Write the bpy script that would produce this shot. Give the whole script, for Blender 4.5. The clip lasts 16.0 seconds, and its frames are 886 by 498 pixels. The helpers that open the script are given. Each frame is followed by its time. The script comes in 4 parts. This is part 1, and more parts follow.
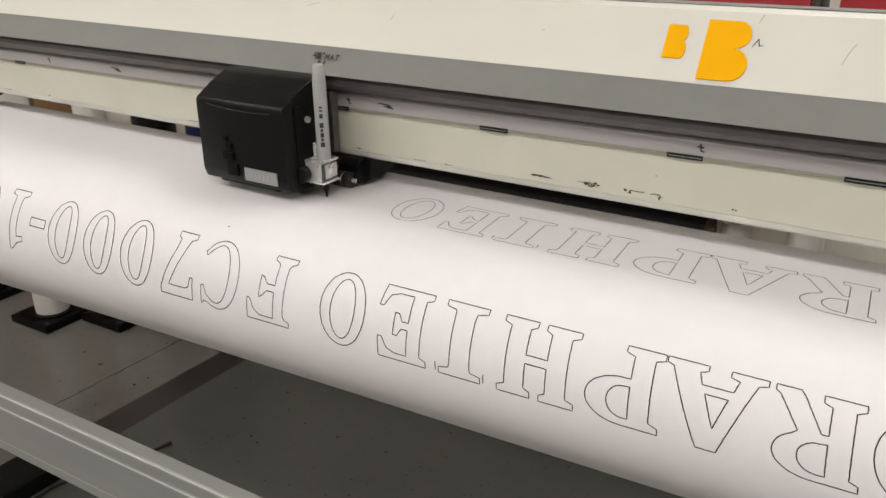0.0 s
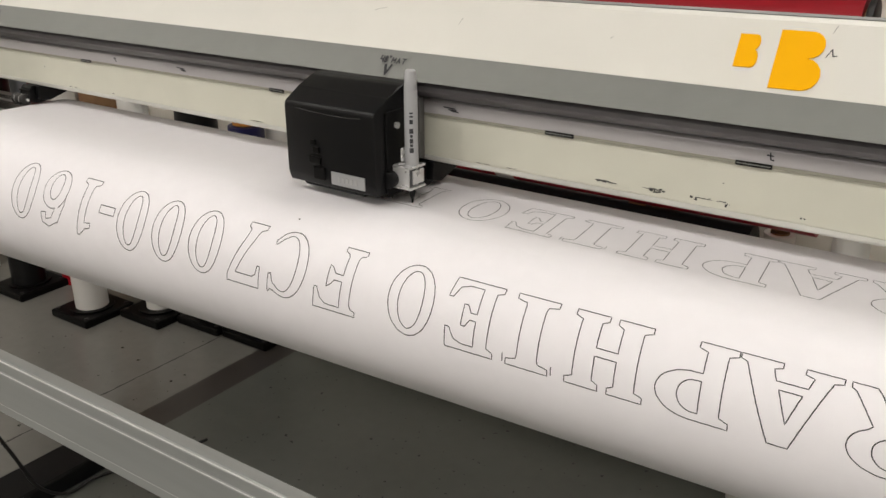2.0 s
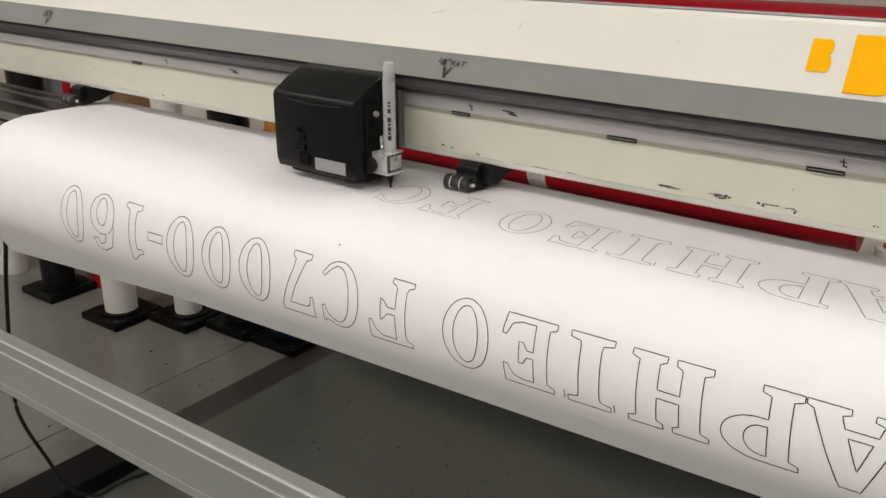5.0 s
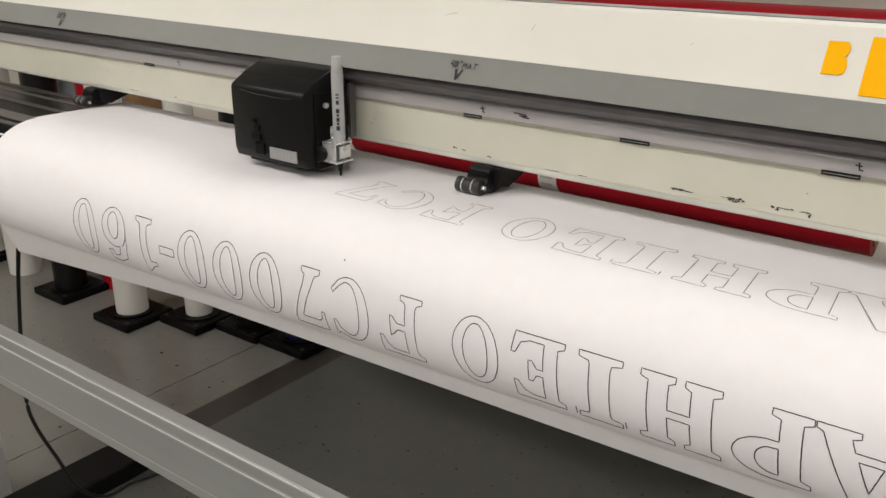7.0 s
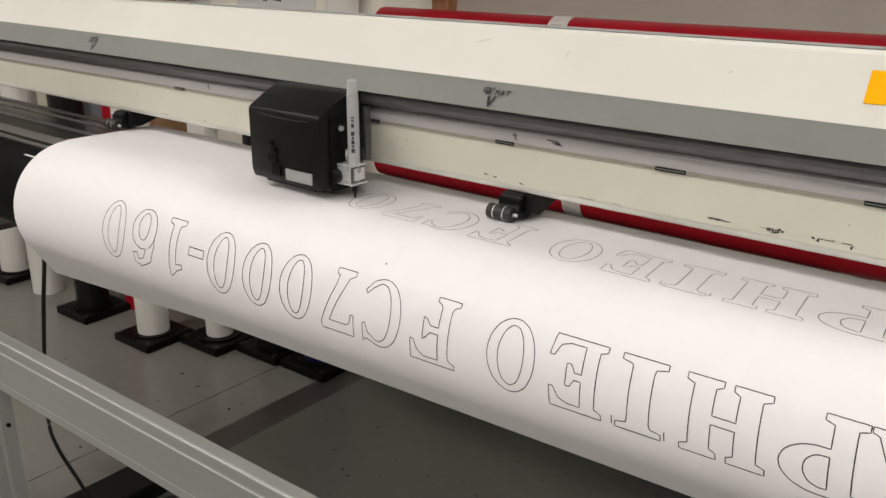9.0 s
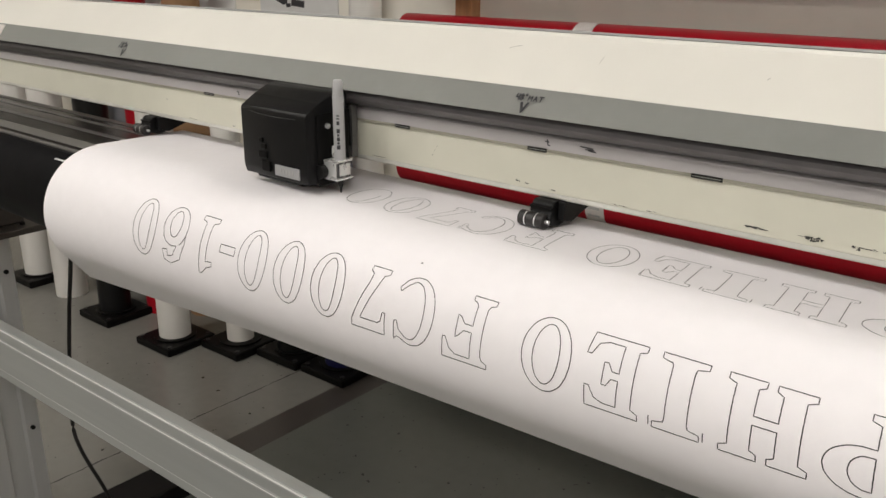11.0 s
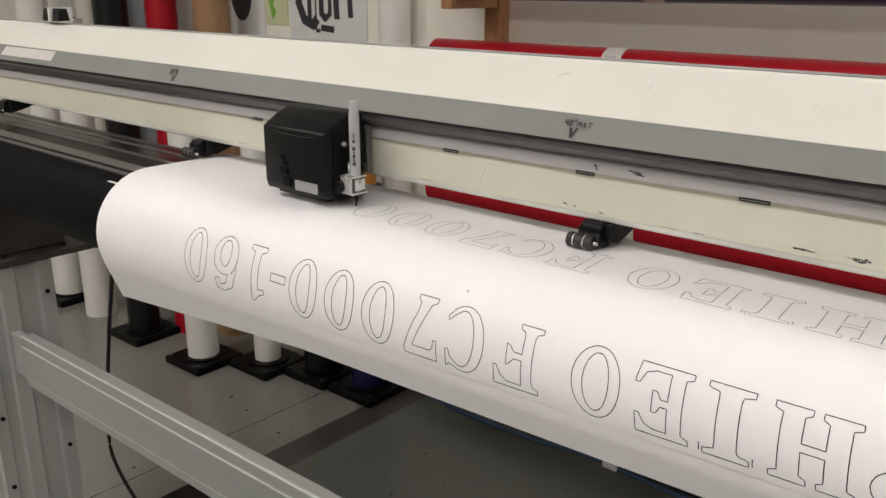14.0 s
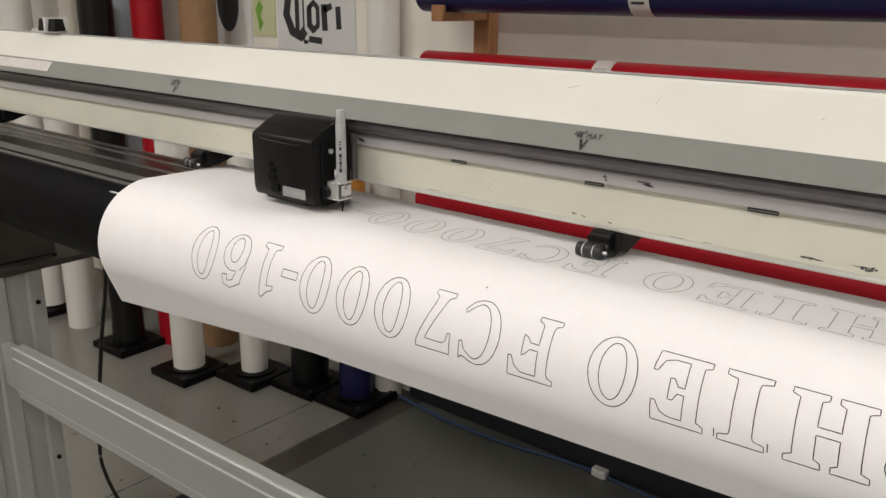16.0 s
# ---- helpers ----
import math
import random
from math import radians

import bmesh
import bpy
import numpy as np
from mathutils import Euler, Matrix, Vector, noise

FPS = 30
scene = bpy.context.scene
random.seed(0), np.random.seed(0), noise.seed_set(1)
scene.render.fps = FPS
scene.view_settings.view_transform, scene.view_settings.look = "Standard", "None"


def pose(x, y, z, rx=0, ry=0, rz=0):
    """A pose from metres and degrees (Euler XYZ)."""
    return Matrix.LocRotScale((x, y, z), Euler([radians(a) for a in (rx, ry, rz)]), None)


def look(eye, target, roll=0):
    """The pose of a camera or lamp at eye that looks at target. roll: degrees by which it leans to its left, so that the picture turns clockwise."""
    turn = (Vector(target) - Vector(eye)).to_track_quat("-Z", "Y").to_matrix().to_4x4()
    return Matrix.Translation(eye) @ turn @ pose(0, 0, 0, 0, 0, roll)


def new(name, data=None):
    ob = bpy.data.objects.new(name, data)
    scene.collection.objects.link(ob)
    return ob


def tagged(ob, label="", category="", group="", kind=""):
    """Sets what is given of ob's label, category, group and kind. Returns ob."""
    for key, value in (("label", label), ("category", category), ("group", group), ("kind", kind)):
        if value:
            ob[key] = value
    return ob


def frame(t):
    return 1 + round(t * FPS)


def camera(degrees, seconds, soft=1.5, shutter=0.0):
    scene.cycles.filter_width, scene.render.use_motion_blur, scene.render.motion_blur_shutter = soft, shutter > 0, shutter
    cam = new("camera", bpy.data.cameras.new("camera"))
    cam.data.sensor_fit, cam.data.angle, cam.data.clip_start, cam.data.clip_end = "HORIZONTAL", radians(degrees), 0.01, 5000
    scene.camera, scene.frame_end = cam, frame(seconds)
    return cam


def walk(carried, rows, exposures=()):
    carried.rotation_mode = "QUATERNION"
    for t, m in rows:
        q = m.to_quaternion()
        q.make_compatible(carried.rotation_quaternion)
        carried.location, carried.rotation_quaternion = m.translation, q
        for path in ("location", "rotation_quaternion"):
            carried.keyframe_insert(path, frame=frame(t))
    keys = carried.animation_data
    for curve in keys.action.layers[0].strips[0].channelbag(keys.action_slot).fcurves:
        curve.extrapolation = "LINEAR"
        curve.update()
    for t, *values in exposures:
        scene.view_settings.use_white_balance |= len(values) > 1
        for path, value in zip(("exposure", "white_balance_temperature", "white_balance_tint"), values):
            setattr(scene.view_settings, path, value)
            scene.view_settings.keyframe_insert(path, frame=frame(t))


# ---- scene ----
cam = camera(55.6, 16.0)
PATH = [
    (0, (0.822, -0.553, 1.325), (-0.198, 0.991, 0.567), -0.9),
    (0.5, (0.816, -0.558, 1.324), (-0.221, 0.978, 0.571), -0.7),
    (1, (0.808, -0.569, 1.325), (-0.244, 0.956, 0.573), -0.6),
    (1.5, (0.802, -0.572, 1.322), (-0.267, 0.943, 0.572), -0.2),
    (2, (0.802, -0.581, 1.325), (-0.272, 0.934, 0.583), -0.2),
    (2.5, (0.801, -0.587, 1.325), (-0.275, 0.93, 0.59), -0.3),
    (3, (0.796, -0.595, 1.326), (-0.296, 0.92, 0.61), -0.3),
    (3.5, (0.784, -0.6, 1.321), (-0.32, 0.909, 0.61), 0.1),
    (4, (0.778, -0.602, 1.318), (-0.332, 0.901, 0.604), 0.2),
    (6.5, (0.771, -0.597, 1.316), (-0.357, 0.893, 0.602), 0.3),
    (7, (0.771, -0.599, 1.315), (-0.365, 0.886, 0.606), 0.3),
    (7.5, (0.767, -0.597, 1.313), (-0.372, 0.887, 0.605), 0.5),
    (8, (0.761, -0.598, 1.314), (-0.389, 0.879, 0.611), 0.4),
    (8.5, (0.759, -0.598, 1.314), (-0.408, 0.878, 0.637), 0.5),
    (9, (0.756, -0.6, 1.317), (-0.424, 0.873, 0.657), 0.4),
    (11.5, (0.742, -0.606, 1.316), (-0.48, 0.84, 0.669), 0.5),
    (12, (0.741, -0.603, 1.317), (-0.487, 0.836, 0.669), 0.5),
    (12.5, (0.739, -0.607, 1.318), (-0.494, 0.83, 0.674), 0.3),
    (13, (0.74, -0.614, 1.321), (-0.499, 0.826, 0.694), 0.2),
    (13.5, (0.741, -0.627, 1.322), (-0.513, 0.808, 0.713), 0.3),
    (14, (0.734, -0.646, 1.323), (-0.521, 0.791, 0.725), 0.2),
    (14.5, (0.724, -0.663, 1.327), (-0.517, 0.793, 0.743), 0.2),
    (15, (0.716, -0.672, 1.326), (-0.519, 0.794, 0.754), 0.6),
    (15.5, (0.711, -0.677, 1.324), (-0.52, 0.792, 0.754), 0.8),
    (16, (0.716, -0.677, 1.325), (-0.504, 0.8, 0.752), 0.6),
]
walk(cam, [(t, look(eye, target, roll)) for t, eye, target, roll in PATH], [(0, 0.0), (7, 0.08), (16, 0.08)])

# ---- light ----
world = bpy.data.worlds.new("world")
scene.world = world
world.use_nodes = True
world.node_tree.nodes["Background"].inputs[0].default_value = (0.9, 0.92, 1.0, 1)
world.node_tree.nodes["Background"].inputs[1].default_value = 0.03
scene.view_settings.exposure = 0.0
# added unseen panels; y 0.85 brightens the wall, y -4.4 the paper's front
LIGHTS = [(-0.6, -1.5, 1.2, 0.6, 10.5), (1.5, -1.4, 1.2, 0.6, 14.5), (0.9, 0.85, 1.2, 0.6, 1.9), (-2.0, -1.45, 0.3, 1.2, 24), (-0.6, -4.4, 1.2, 0.6, 36), (1.8, -4.4, 1.2, 0.6, 36)]

# ---- materials ----


def material(name, color, rough=0.5, metal=0.0, spread=0.06, size=30.0, bump=0.0, bump_size=400.0, stain=0.0, stain_size=4.0,
             specks=0.0, speck_size=90.0, speck_color=(0.02, 0.02, 0.02), stretch=(1, 1, 1), spec=0.5, coat=0.0, rand=0.0, rough_spread=0.08):
    m = bpy.data.materials.new(name)
    m.use_nodes = True
    nt = m.node_tree
    bsdf = nt.nodes["Principled BSDF"]
    N, L = nt.nodes.new, nt.links.new
    co = N("ShaderNodeTexCoord")
    mp = N("ShaderNodeMapping")
    mp.inputs["Scale"].default_value = stretch
    L(co.outputs["Object"], mp.inputs["Vector"])

    def noise_node(scale, detail=4.0):
        n = N("ShaderNodeTexNoise")
        n.inputs["Scale"].default_value = scale
        n.inputs["Detail"].default_value = detail
        L(mp.outputs["Vector"], n.inputs["Vector"])
        return n

    fine = noise_node(size)
    ramp = N("ShaderNodeMapRange")
    ramp.inputs["From Min"].default_value, ramp.inputs["From Max"].default_value = 0.3, 0.7
    ramp.inputs["To Min"].default_value, ramp.inputs["To Max"].default_value = 1 - spread, 1 + spread
    L(fine.outputs["Fac"], ramp.inputs["Value"])
    value = ramp.outputs["Result"]
    if stain:
        big = noise_node(stain_size, 6.0)
        r2 = N("ShaderNodeMapRange")
        r2.inputs["From Min"].default_value, r2.inputs["From Max"].default_value = 0.35, 0.7
        r2.inputs["To Min"].default_value, r2.inputs["To Max"].default_value = 1 + stain * 0.4, 1 - stain
        L(big.outputs["Fac"], r2.inputs["Value"])
        mul = N("ShaderNodeMath")
        mul.operation = "MULTIPLY"
        L(value, mul.inputs[0])
        L(r2.outputs["Result"], mul.inputs[1])
        value = mul.outputs[0]
    if rand:
        info = N("ShaderNodeObjectInfo")
        r3 = N("ShaderNodeMapRange")
        r3.inputs["To Min"].default_value, r3.inputs["To Max"].default_value = 1 - rand, 1 + rand
        L(info.outputs["Random"], r3.inputs["Value"])
        mul = N("ShaderNodeMath")
        mul.operation = "MULTIPLY"
        L(value, mul.inputs[0])
        L(r3.outputs["Result"], mul.inputs[1])
        value = mul.outputs[0]
    scale = N("ShaderNodeVectorMath")
    scale.operation = "SCALE"
    scale.inputs[0].default_value = color
    L(value, scale.inputs["Scale"])
    out = scale.outputs["Vector"]
    if specks:
        sp = noise_node(speck_size, 2.0)
        r4 = N("ShaderNodeMapRange")
        r4.inputs["From Min"].default_value, r4.inputs["From Max"].default_value = 0.72 - specks, 0.76 - specks
        L(sp.outputs["Fac"], r4.inputs["Value"])
        mix = N("ShaderNodeMix")
        mix.data_type = "RGBA"
        L(r4.outputs["Result"], mix.inputs["Factor"])
        L(out, mix.inputs["A"])
        mix.inputs["B"].default_value = (*speck_color, 1)
        out = mix.outputs["Result"]
    L(out, bsdf.inputs["Base Color"])
    rr = N("ShaderNodeMapRange")
    rr.inputs["To Min"].default_value, rr.inputs["To Max"].default_value = max(rough - rough_spread, 0.02), min(rough + rough_spread, 1)
    L(fine.outputs["Fac"], rr.inputs["Value"])
    L(rr.outputs["Result"], bsdf.inputs["Roughness"])
    bsdf.inputs["Metallic"].default_value = metal
    bsdf.inputs["Specular IOR Level"].default_value = spec
    bsdf.inputs["Coat Weight"].default_value = coat
    if bump:
        b = N("ShaderNodeBump")
        b.inputs["Strength"].default_value = 0.35
        b.inputs["Distance"].default_value = bump
        nb = noise_node(bump_size, 3.0)
        L(nb.outputs["Fac"], b.inputs["Height"])
        L(b.outputs["Normal"], bsdf.inputs["Normal"])
    return m


def glow(name, color, strength):
    m = bpy.data.materials.new(name)
    m.use_nodes = True
    b = m.node_tree.nodes["Principled BSDF"]
    b.inputs["Base Color"].default_value = (0.8, 0.8, 0.8, 1)
    b.inputs["Emission Color"].default_value = (*color, 1)
    b.inputs["Emission Strength"].default_value = strength
    return m


PAPER = material("paper", (0.83, 0.805, 0.825), 0.55, spread=0.012, size=60, bump=0.00015, bump_size=900)
INK = material("ink", (0.028, 0.028, 0.032), 0.6, spread=0.3, size=300)
CREAM = material("cream_paint", (0.60, 0.59, 0.50), 0.42, spread=0.02, size=25, stain=0.05, stain_size=7, bump=0.0001, bump_size=700)
IVORY = material("ivory_cover", (0.72, 0.70, 0.645), 0.4, spread=0.015, size=18, stain=0.05, stain_size=3, bump=0.0001, bump_size=500)
SEAM = material("seam", (0.27, 0.26, 0.21), 0.6, spread=0.1, size=60)
LIP = material("beam_lip_paint", (0.58, 0.575, 0.53), 0.5, spread=0.04, size=40, stain=0.2, stain_size=12)
GREY = material("grey_strip", (0.20, 0.203, 0.19), 0.5, spread=0.03, size=60, stain=0.05, stain_size=9, bump=0.0001, bump_size=900)
RAIL = material("rail_aluminium", (0.43, 0.412, 0.42), 0.35, metal=0.1, spread=0.05, size=40, stretch=(0.05, 1, 1))
# dark tone holds the shade of the recess under the cover strip
SHADED_RAIL = material("shaded_rail", (0.12, 0.113, 0.118), 0.45, spread=0.1, size=50)
BLACK = material("black_plastic", (0.005, 0.005, 0.0055), 0.42, spec=0.22, spread=0.15, size=60, bump=0.0001, bump_size=1500)
GLOSSBLACK = material("glossy_black_plastic", (0.006, 0.006, 0.0065), 0.16, spec=0.5, spread=0.1, size=60)
APRON = material("black_apron", (0.0025, 0.0025, 0.0035), 0.5, spec=0.07, spread=0.1, size=20, stain=0.15, stain_size=5)
PLATEN = material("platen_metal", (0.025, 0.022, 0.021), 0.2, metal=0.4, spread=0.1, size=30, stretch=(0.2, 1, 1), stain=0.3, stain_size=6)
RAILGREY = material("worn_grey_metal", (0.17, 0.165, 0.16), 0.3, metal=0.5, spread=0.15, size=40, stretch=(0.1, 1, 1), stain=0.3, stain_size=8)
DARKSTEEL = material("dark_steel", (0.12, 0.12, 0.125), 0.3, metal=0.8, spread=0.1, size=80)
STEEL = material("steel", (0.72, 0.72, 0.72), 0.28, metal=0.55, spread=0.06, size=80)
ALU = material("brushed_aluminium", (0.368, 0.378, 0.366), 0.40, metal=0.25, spread=0.05, size=60, stretch=(0.03, 1, 1), stain=0.12, stain_size=6)
ALU_LEG = material("leg_aluminium", (0.42, 0.42, 0.415), 0.45, metal=0.25, spread=0.06, size=40, stretch=(1, 1, 0.05), stain=0.15, stain_size=5)
GROOVE_GLINT = material("groove_glint", (0.62, 0.62, 0.61), 0.4, metal=0.1, spread=0.02)
PLATE = material("brown_plate", (0.045, 0.038, 0.033), 0.5, spread=0.2, size=20, stain=0.3, stain_size=8)
CONCRETE = material("concrete", (0.232, 0.226, 0.205), 0.21, spread=0.03, size=30, stain=0.08, stain_size=0.6, specks=0.014, speck_size=45.0, speck_color=(0.03, 0.028, 0.025), bump=0.0003, bump_size=40, rough_spread=0.03)
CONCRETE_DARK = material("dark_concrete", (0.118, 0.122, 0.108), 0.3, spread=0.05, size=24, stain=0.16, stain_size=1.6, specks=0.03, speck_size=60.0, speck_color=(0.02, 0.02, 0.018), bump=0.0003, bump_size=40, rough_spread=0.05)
STRIPE = material("dark_floor_strip", (0.060, 0.052, 0.046), 0.3, spread=0.03, size=6, stain=0.05, stain_size=2.5, rough_spread=0.02)
WALL = material("wall_paint", (0.85, 0.81, 0.735), 0.75, spread=0.03, size=12, stain=0.06, stain_size=1.5, bump=0.0004, bump_size=200)
CEIL = material("ceiling_paint", (0.7, 0.69, 0.66), 0.85, spread=0.03, size=8)
DARKBASE = material("dark_baseboard", (0.012, 0.012, 0.016), 0.5, spread=0.2)
RED = material("red_vinyl", (0.34, 0.005, 0.014), 0.4, spec=0.3, spread=0.05, size=20)
NAVY = material("navy_vinyl", (0.008, 0.008, 0.06), 0.35, spread=0.08, size=20)
WHITEV = material("white_vinyl", (0.74, 0.72, 0.69), 0.4, spread=0.02, size=10)
GREYV = material("grey_vinyl", (0.34, 0.37, 0.42), 0.4, spread=0.03, size=10)
BLACKV = material("black_vinyl", (0.005, 0.005, 0.0055), 0.35, spec=0.3, spread=0.1, size=10)
KRAFT = material("kraft_tube", (0.30, 0.17, 0.085), 0.7, spread=0.07, size=40, stain=0.1, stain_size=6)
SOCKET = material("black_socket", (0.0035, 0.0033, 0.0033), 0.45, spec=0.16, spread=0.2, size=60)
WOOD = material("bracket_wood", (0.36, 0.17, 0.075), 0.6, spread=0.18, size=50, stretch=(1, 1, 0.15))
ORANGEWOOD = material("orange_wood", (0.5, 0.2, 0.03), 0.55, spread=0.12, size=40, stretch=(0.2, 1, 1))
ORANGE = material("orange_vinyl", (0.93, 0.45, 0.0), 0.6, spread=0.02, spec=0.1)
TAPE = material("label_tape", (0.6, 0.56, 0.54), 0.5, spread=0.08, size=60)
SCUFF = material("scuff", (0.05, 0.05, 0.048), 0.7, spread=0.5, size=400)
BAR = material("print_bar", (0.03, 0.03, 0.035), 0.6, spread=0.3, size=200)
PALEBAR = material("pale_bar", (0.40, 0.40, 0.40), 0.6, spread=0.1)
PENGREY = material("pen_grey", (0.43, 0.43, 0.44), 0.35, spread=0.03)
LABEL = material("silver_label", (0.36, 0.36, 0.37), 0.4, metal=0.2, spread=0.05)
SHEETW = material("white_sign", (0.70, 0.70, 0.70), 0.5, spread=0.02)
SHEETY = material("yellowish_sign", (0.60, 0.62, 0.40), 0.5, spread=0.03)
GREEN = material("green_print", (0.20, 0.42, 0.06), 0.5, spread=0.1)
CABLE = material("black_cable", (0.008, 0.007, 0.007), 0.45, spread=0.1)
BLUECABLE = material("blue_cable", (0.03, 0.06, 0.13), 0.45, spread=0.1)
RUBBER = material("dark_rubber", (0.02, 0.018, 0.018), 0.5, spread=0.2, size=200)
PENCIL = material("pencil_mark", (0.33, 0.31, 0.29), 0.7, spread=0.2, size=200)
JOINT = material("floor_joint", (0.05, 0.047, 0.043), 0.9, spread=0.3, size=60)
LAMP = glow("lamp_diffuser", (1.0, 0.97, 0.92), 6.0)

# ---- building helpers ----


def obj(name, bm, mat, parent=None, label="", smooth=False):
    me = bpy.data.meshes.new(name)
    bmesh.ops.recalc_face_normals(bm, faces=bm.faces)
    bm.to_mesh(me)
    bm.free()
    me.materials.append(mat)
    if smooth:
        me.shade_smooth()
        me.set_sharp_from_angle(angle=radians(35))
    ob = new(name, me)
    if parent is not None:
        ob.parent = parent
    if label:
        tagged(ob, label)
    return ob


def part(name, bm, material_, parent, label="", smooth=False):
    return obj(name, bm, material_, parent, label, smooth)


def empty(name, at=(0, 0, 0)):
    e = new(name)
    e.location = at
    return e


def box(x0, x1, y0, y1, z0, z1, bevel=0.0, bm=None, seg=2):
    own = bmesh.new()
    bmesh.ops.create_cube(own, size=1)
    for v in own.verts:
        v.co = Vector(((x0 + x1) / 2 + v.co.x * (x1 - x0), (y0 + y1) / 2 + v.co.y * (y1 - y0), (z0 + z1) / 2 + v.co.z * (z1 - z0)))
    if bevel:
        bmesh.ops.bevel(own, geom=own.edges[:], offset=bevel, segments=seg, affect="EDGES", profile=0.5)
    return own if bm is None else join(bm, own)


def join(bm, other):
    me = bpy.data.meshes.new("tmp")
    other.to_mesh(me)
    other.free()
    bm.from_mesh(me)
    bpy.data.meshes.remove(me)
    return bm


def prism(profile, x0, x1, bevel=0.0):
    """A closed (y, z) outline drawn out along x."""
    bm = bmesh.new()
    a = [bm.verts.new((x0, y, z)) for y, z in profile]
    b = [bm.verts.new((x1, y, z)) for y, z in profile]
    n = len(profile)
    for i in range(n):
        bm.faces.new((a[i], a[(i + 1) % n], b[(i + 1) % n], b[i]))
    bm.faces.new(a)
    bm.faces.new(b[::-1])
    if bevel:
        bmesh.ops.bevel(bm, geom=bm.edges[:], offset=bevel, segments=2, affect="EDGES", profile=0.5)
    return bm


def loft(outline, x0, x1, steps=40):
    """A closed (y, z) outline that changes along x, drawn out from x0 to x1."""
    bm = bmesh.new()
    rings = []
    for k in range(steps + 1):
        x = x0 + (x1 - x0) * k / steps
        rings.append([bm.verts.new((x, y, z)) for y, z in outline(x)])
    n = len(rings[0])
    for a, b in zip(rings, rings[1:]):
        for i in range(n):
            bm.faces.new((a[i], a[(i + 1) % n], b[(i + 1) % n], b[i]))
    bm.faces.new(rings[0])
    bm.faces.new(rings[-1][::-1])
    return bm


def rod(a, b, radius, segments=32, radius2=None, bevel=0.0, bm=None):
    a, b = Vector(a), Vector(b)
    own = bmesh.new()
    bmesh.ops.create_cone(own, cap_ends=True, segments=segments, radius1=radius, radius2=radius if radius2 is None else radius2, depth=(b - a).length)
    if bevel:
        caps = [e for e in own.edges if abs(e.verts[0].co.z - e.verts[1].co.z) < 1e-6]
        bmesh.ops.bevel(own, geom=caps, offset=bevel, segments=2, affect="EDGES", profile=0.5)
    turn = (b - a).to_track_quat("Z", "Y").to_matrix().to_4x4()
    own.transform(Matrix.Translation((a + b) / 2) @ turn)
    return own if bm is None else join(bm, own)


def tube(a, b, outer, inner, segments=40):
    """A hollow tube with open ends."""
    a, b = Vector(a), Vector(b)
    d = (b - a).length
    bm = bmesh.new()
    rings = []
    for r, z in ((outer, 0), (outer, d), (inner, d), (inner, 0)):
        rings.append([bm.verts.new((r * math.cos(2 * math.pi * i / segments), r * math.sin(2 * math.pi * i / segments), z)) for i in range(segments)])
    for k in range(4):
        p, q = rings[k], rings[(k + 1) % 4]
        for i in range(segments):
            bm.faces.new((p[i], p[(i + 1) % segments], q[(i + 1) % segments], q[i]))
    turn = (b - a).to_track_quat("Z", "Y").to_matrix().to_4x4()
    bm.transform(Matrix.Translation(a) @ turn)
    return bm


def cord(points, radius, segments=10, steps=8):
    """A round cord through the points, on a smooth curve."""
    P = [Vector(p) for p in points]
    P = [P[0] * 2 - P[1]] + P + [P[-1] * 2 - P[-2]]
    line = []
    for i in range(1, len(P) - 2):
        for k in range(steps):
            t = k / steps
            a, b, c, d = P[i - 1:i + 3]
            line.append(0.5 * (2 * b + (c - a) * t + (2 * a - 5 * b + 4 * c - d) * t * t + (3 * b - a - 3 * c + d) * t ** 3))
    line.append(P[-2])
    bm = bmesh.new()
    rings = []
    for i, p in enumerate(line):
        d = (line[min(i + 1, len(line) - 1)] - line[max(i - 1, 0)]).normalized()
        q = d.to_track_quat("Z", "Y")
        rings.append([bm.verts.new(p + q @ Vector((radius * math.cos(2 * math.pi * k / segments), radius * math.sin(2 * math.pi * k / segments), 0))) for k in range(segments)])
    for p, q in zip(rings, rings[1:]):
        for k in range(segments):
            bm.faces.new((p[k], p[(k + 1) % segments], q[(k + 1) % segments], q[k]))
    bm.faces.new(rings[0])
    bm.faces.new(rings[-1][::-1])
    return bm


# ---- room ----
FLOOR_W, FLOOR_E, FLOOR_S, FLOOR_N = -5.0, 5.0, -7.0, 1.32
STRIP_W, STRIP_E = -1.098, -0.992
# floor in three tones: beige-grey, a dark brown strip, darker grey-green
tagged(obj("floor", box(FLOOR_W, STRIP_W, FLOOR_S, FLOOR_N, -0.1, 0.0), CONCRETE), "worn beige-grey sealed concrete workshop floor", "floor", kind="structure")
tagged(obj("floor_strip", box(STRIP_W, STRIP_E, FLOOR_S, FLOOR_N, -0.1, 0.0), STRIPE), "smooth dark brown strip across the floor", "floor strip", kind="structure")
tagged(obj("floor_2", box(STRIP_E, FLOOR_E, FLOOR_S, FLOOR_N, -0.1, 0.0), CONCRETE_DARK), "grey-green stained concrete, darker than the rest, under the plotter", "floor", kind="structure")
tagged(obj("wall_north", box(FLOOR_W - 0.15, FLOOR_E + 0.15, FLOOR_N, FLOOR_N + 0.15, -0.1, 3.0), WALL), "plain beige painted workshop wall", "wall", kind="structure")
# unseen walls and ceiling added to close the room, far out to cut bounce
tagged(obj("wall_south", box(FLOOR_W - 0.15, FLOOR_E + 0.15, FLOOR_S - 0.15, FLOOR_S, -0.1, 3.0), WALL), "plain beige painted workshop wall", "wall", kind="structure")
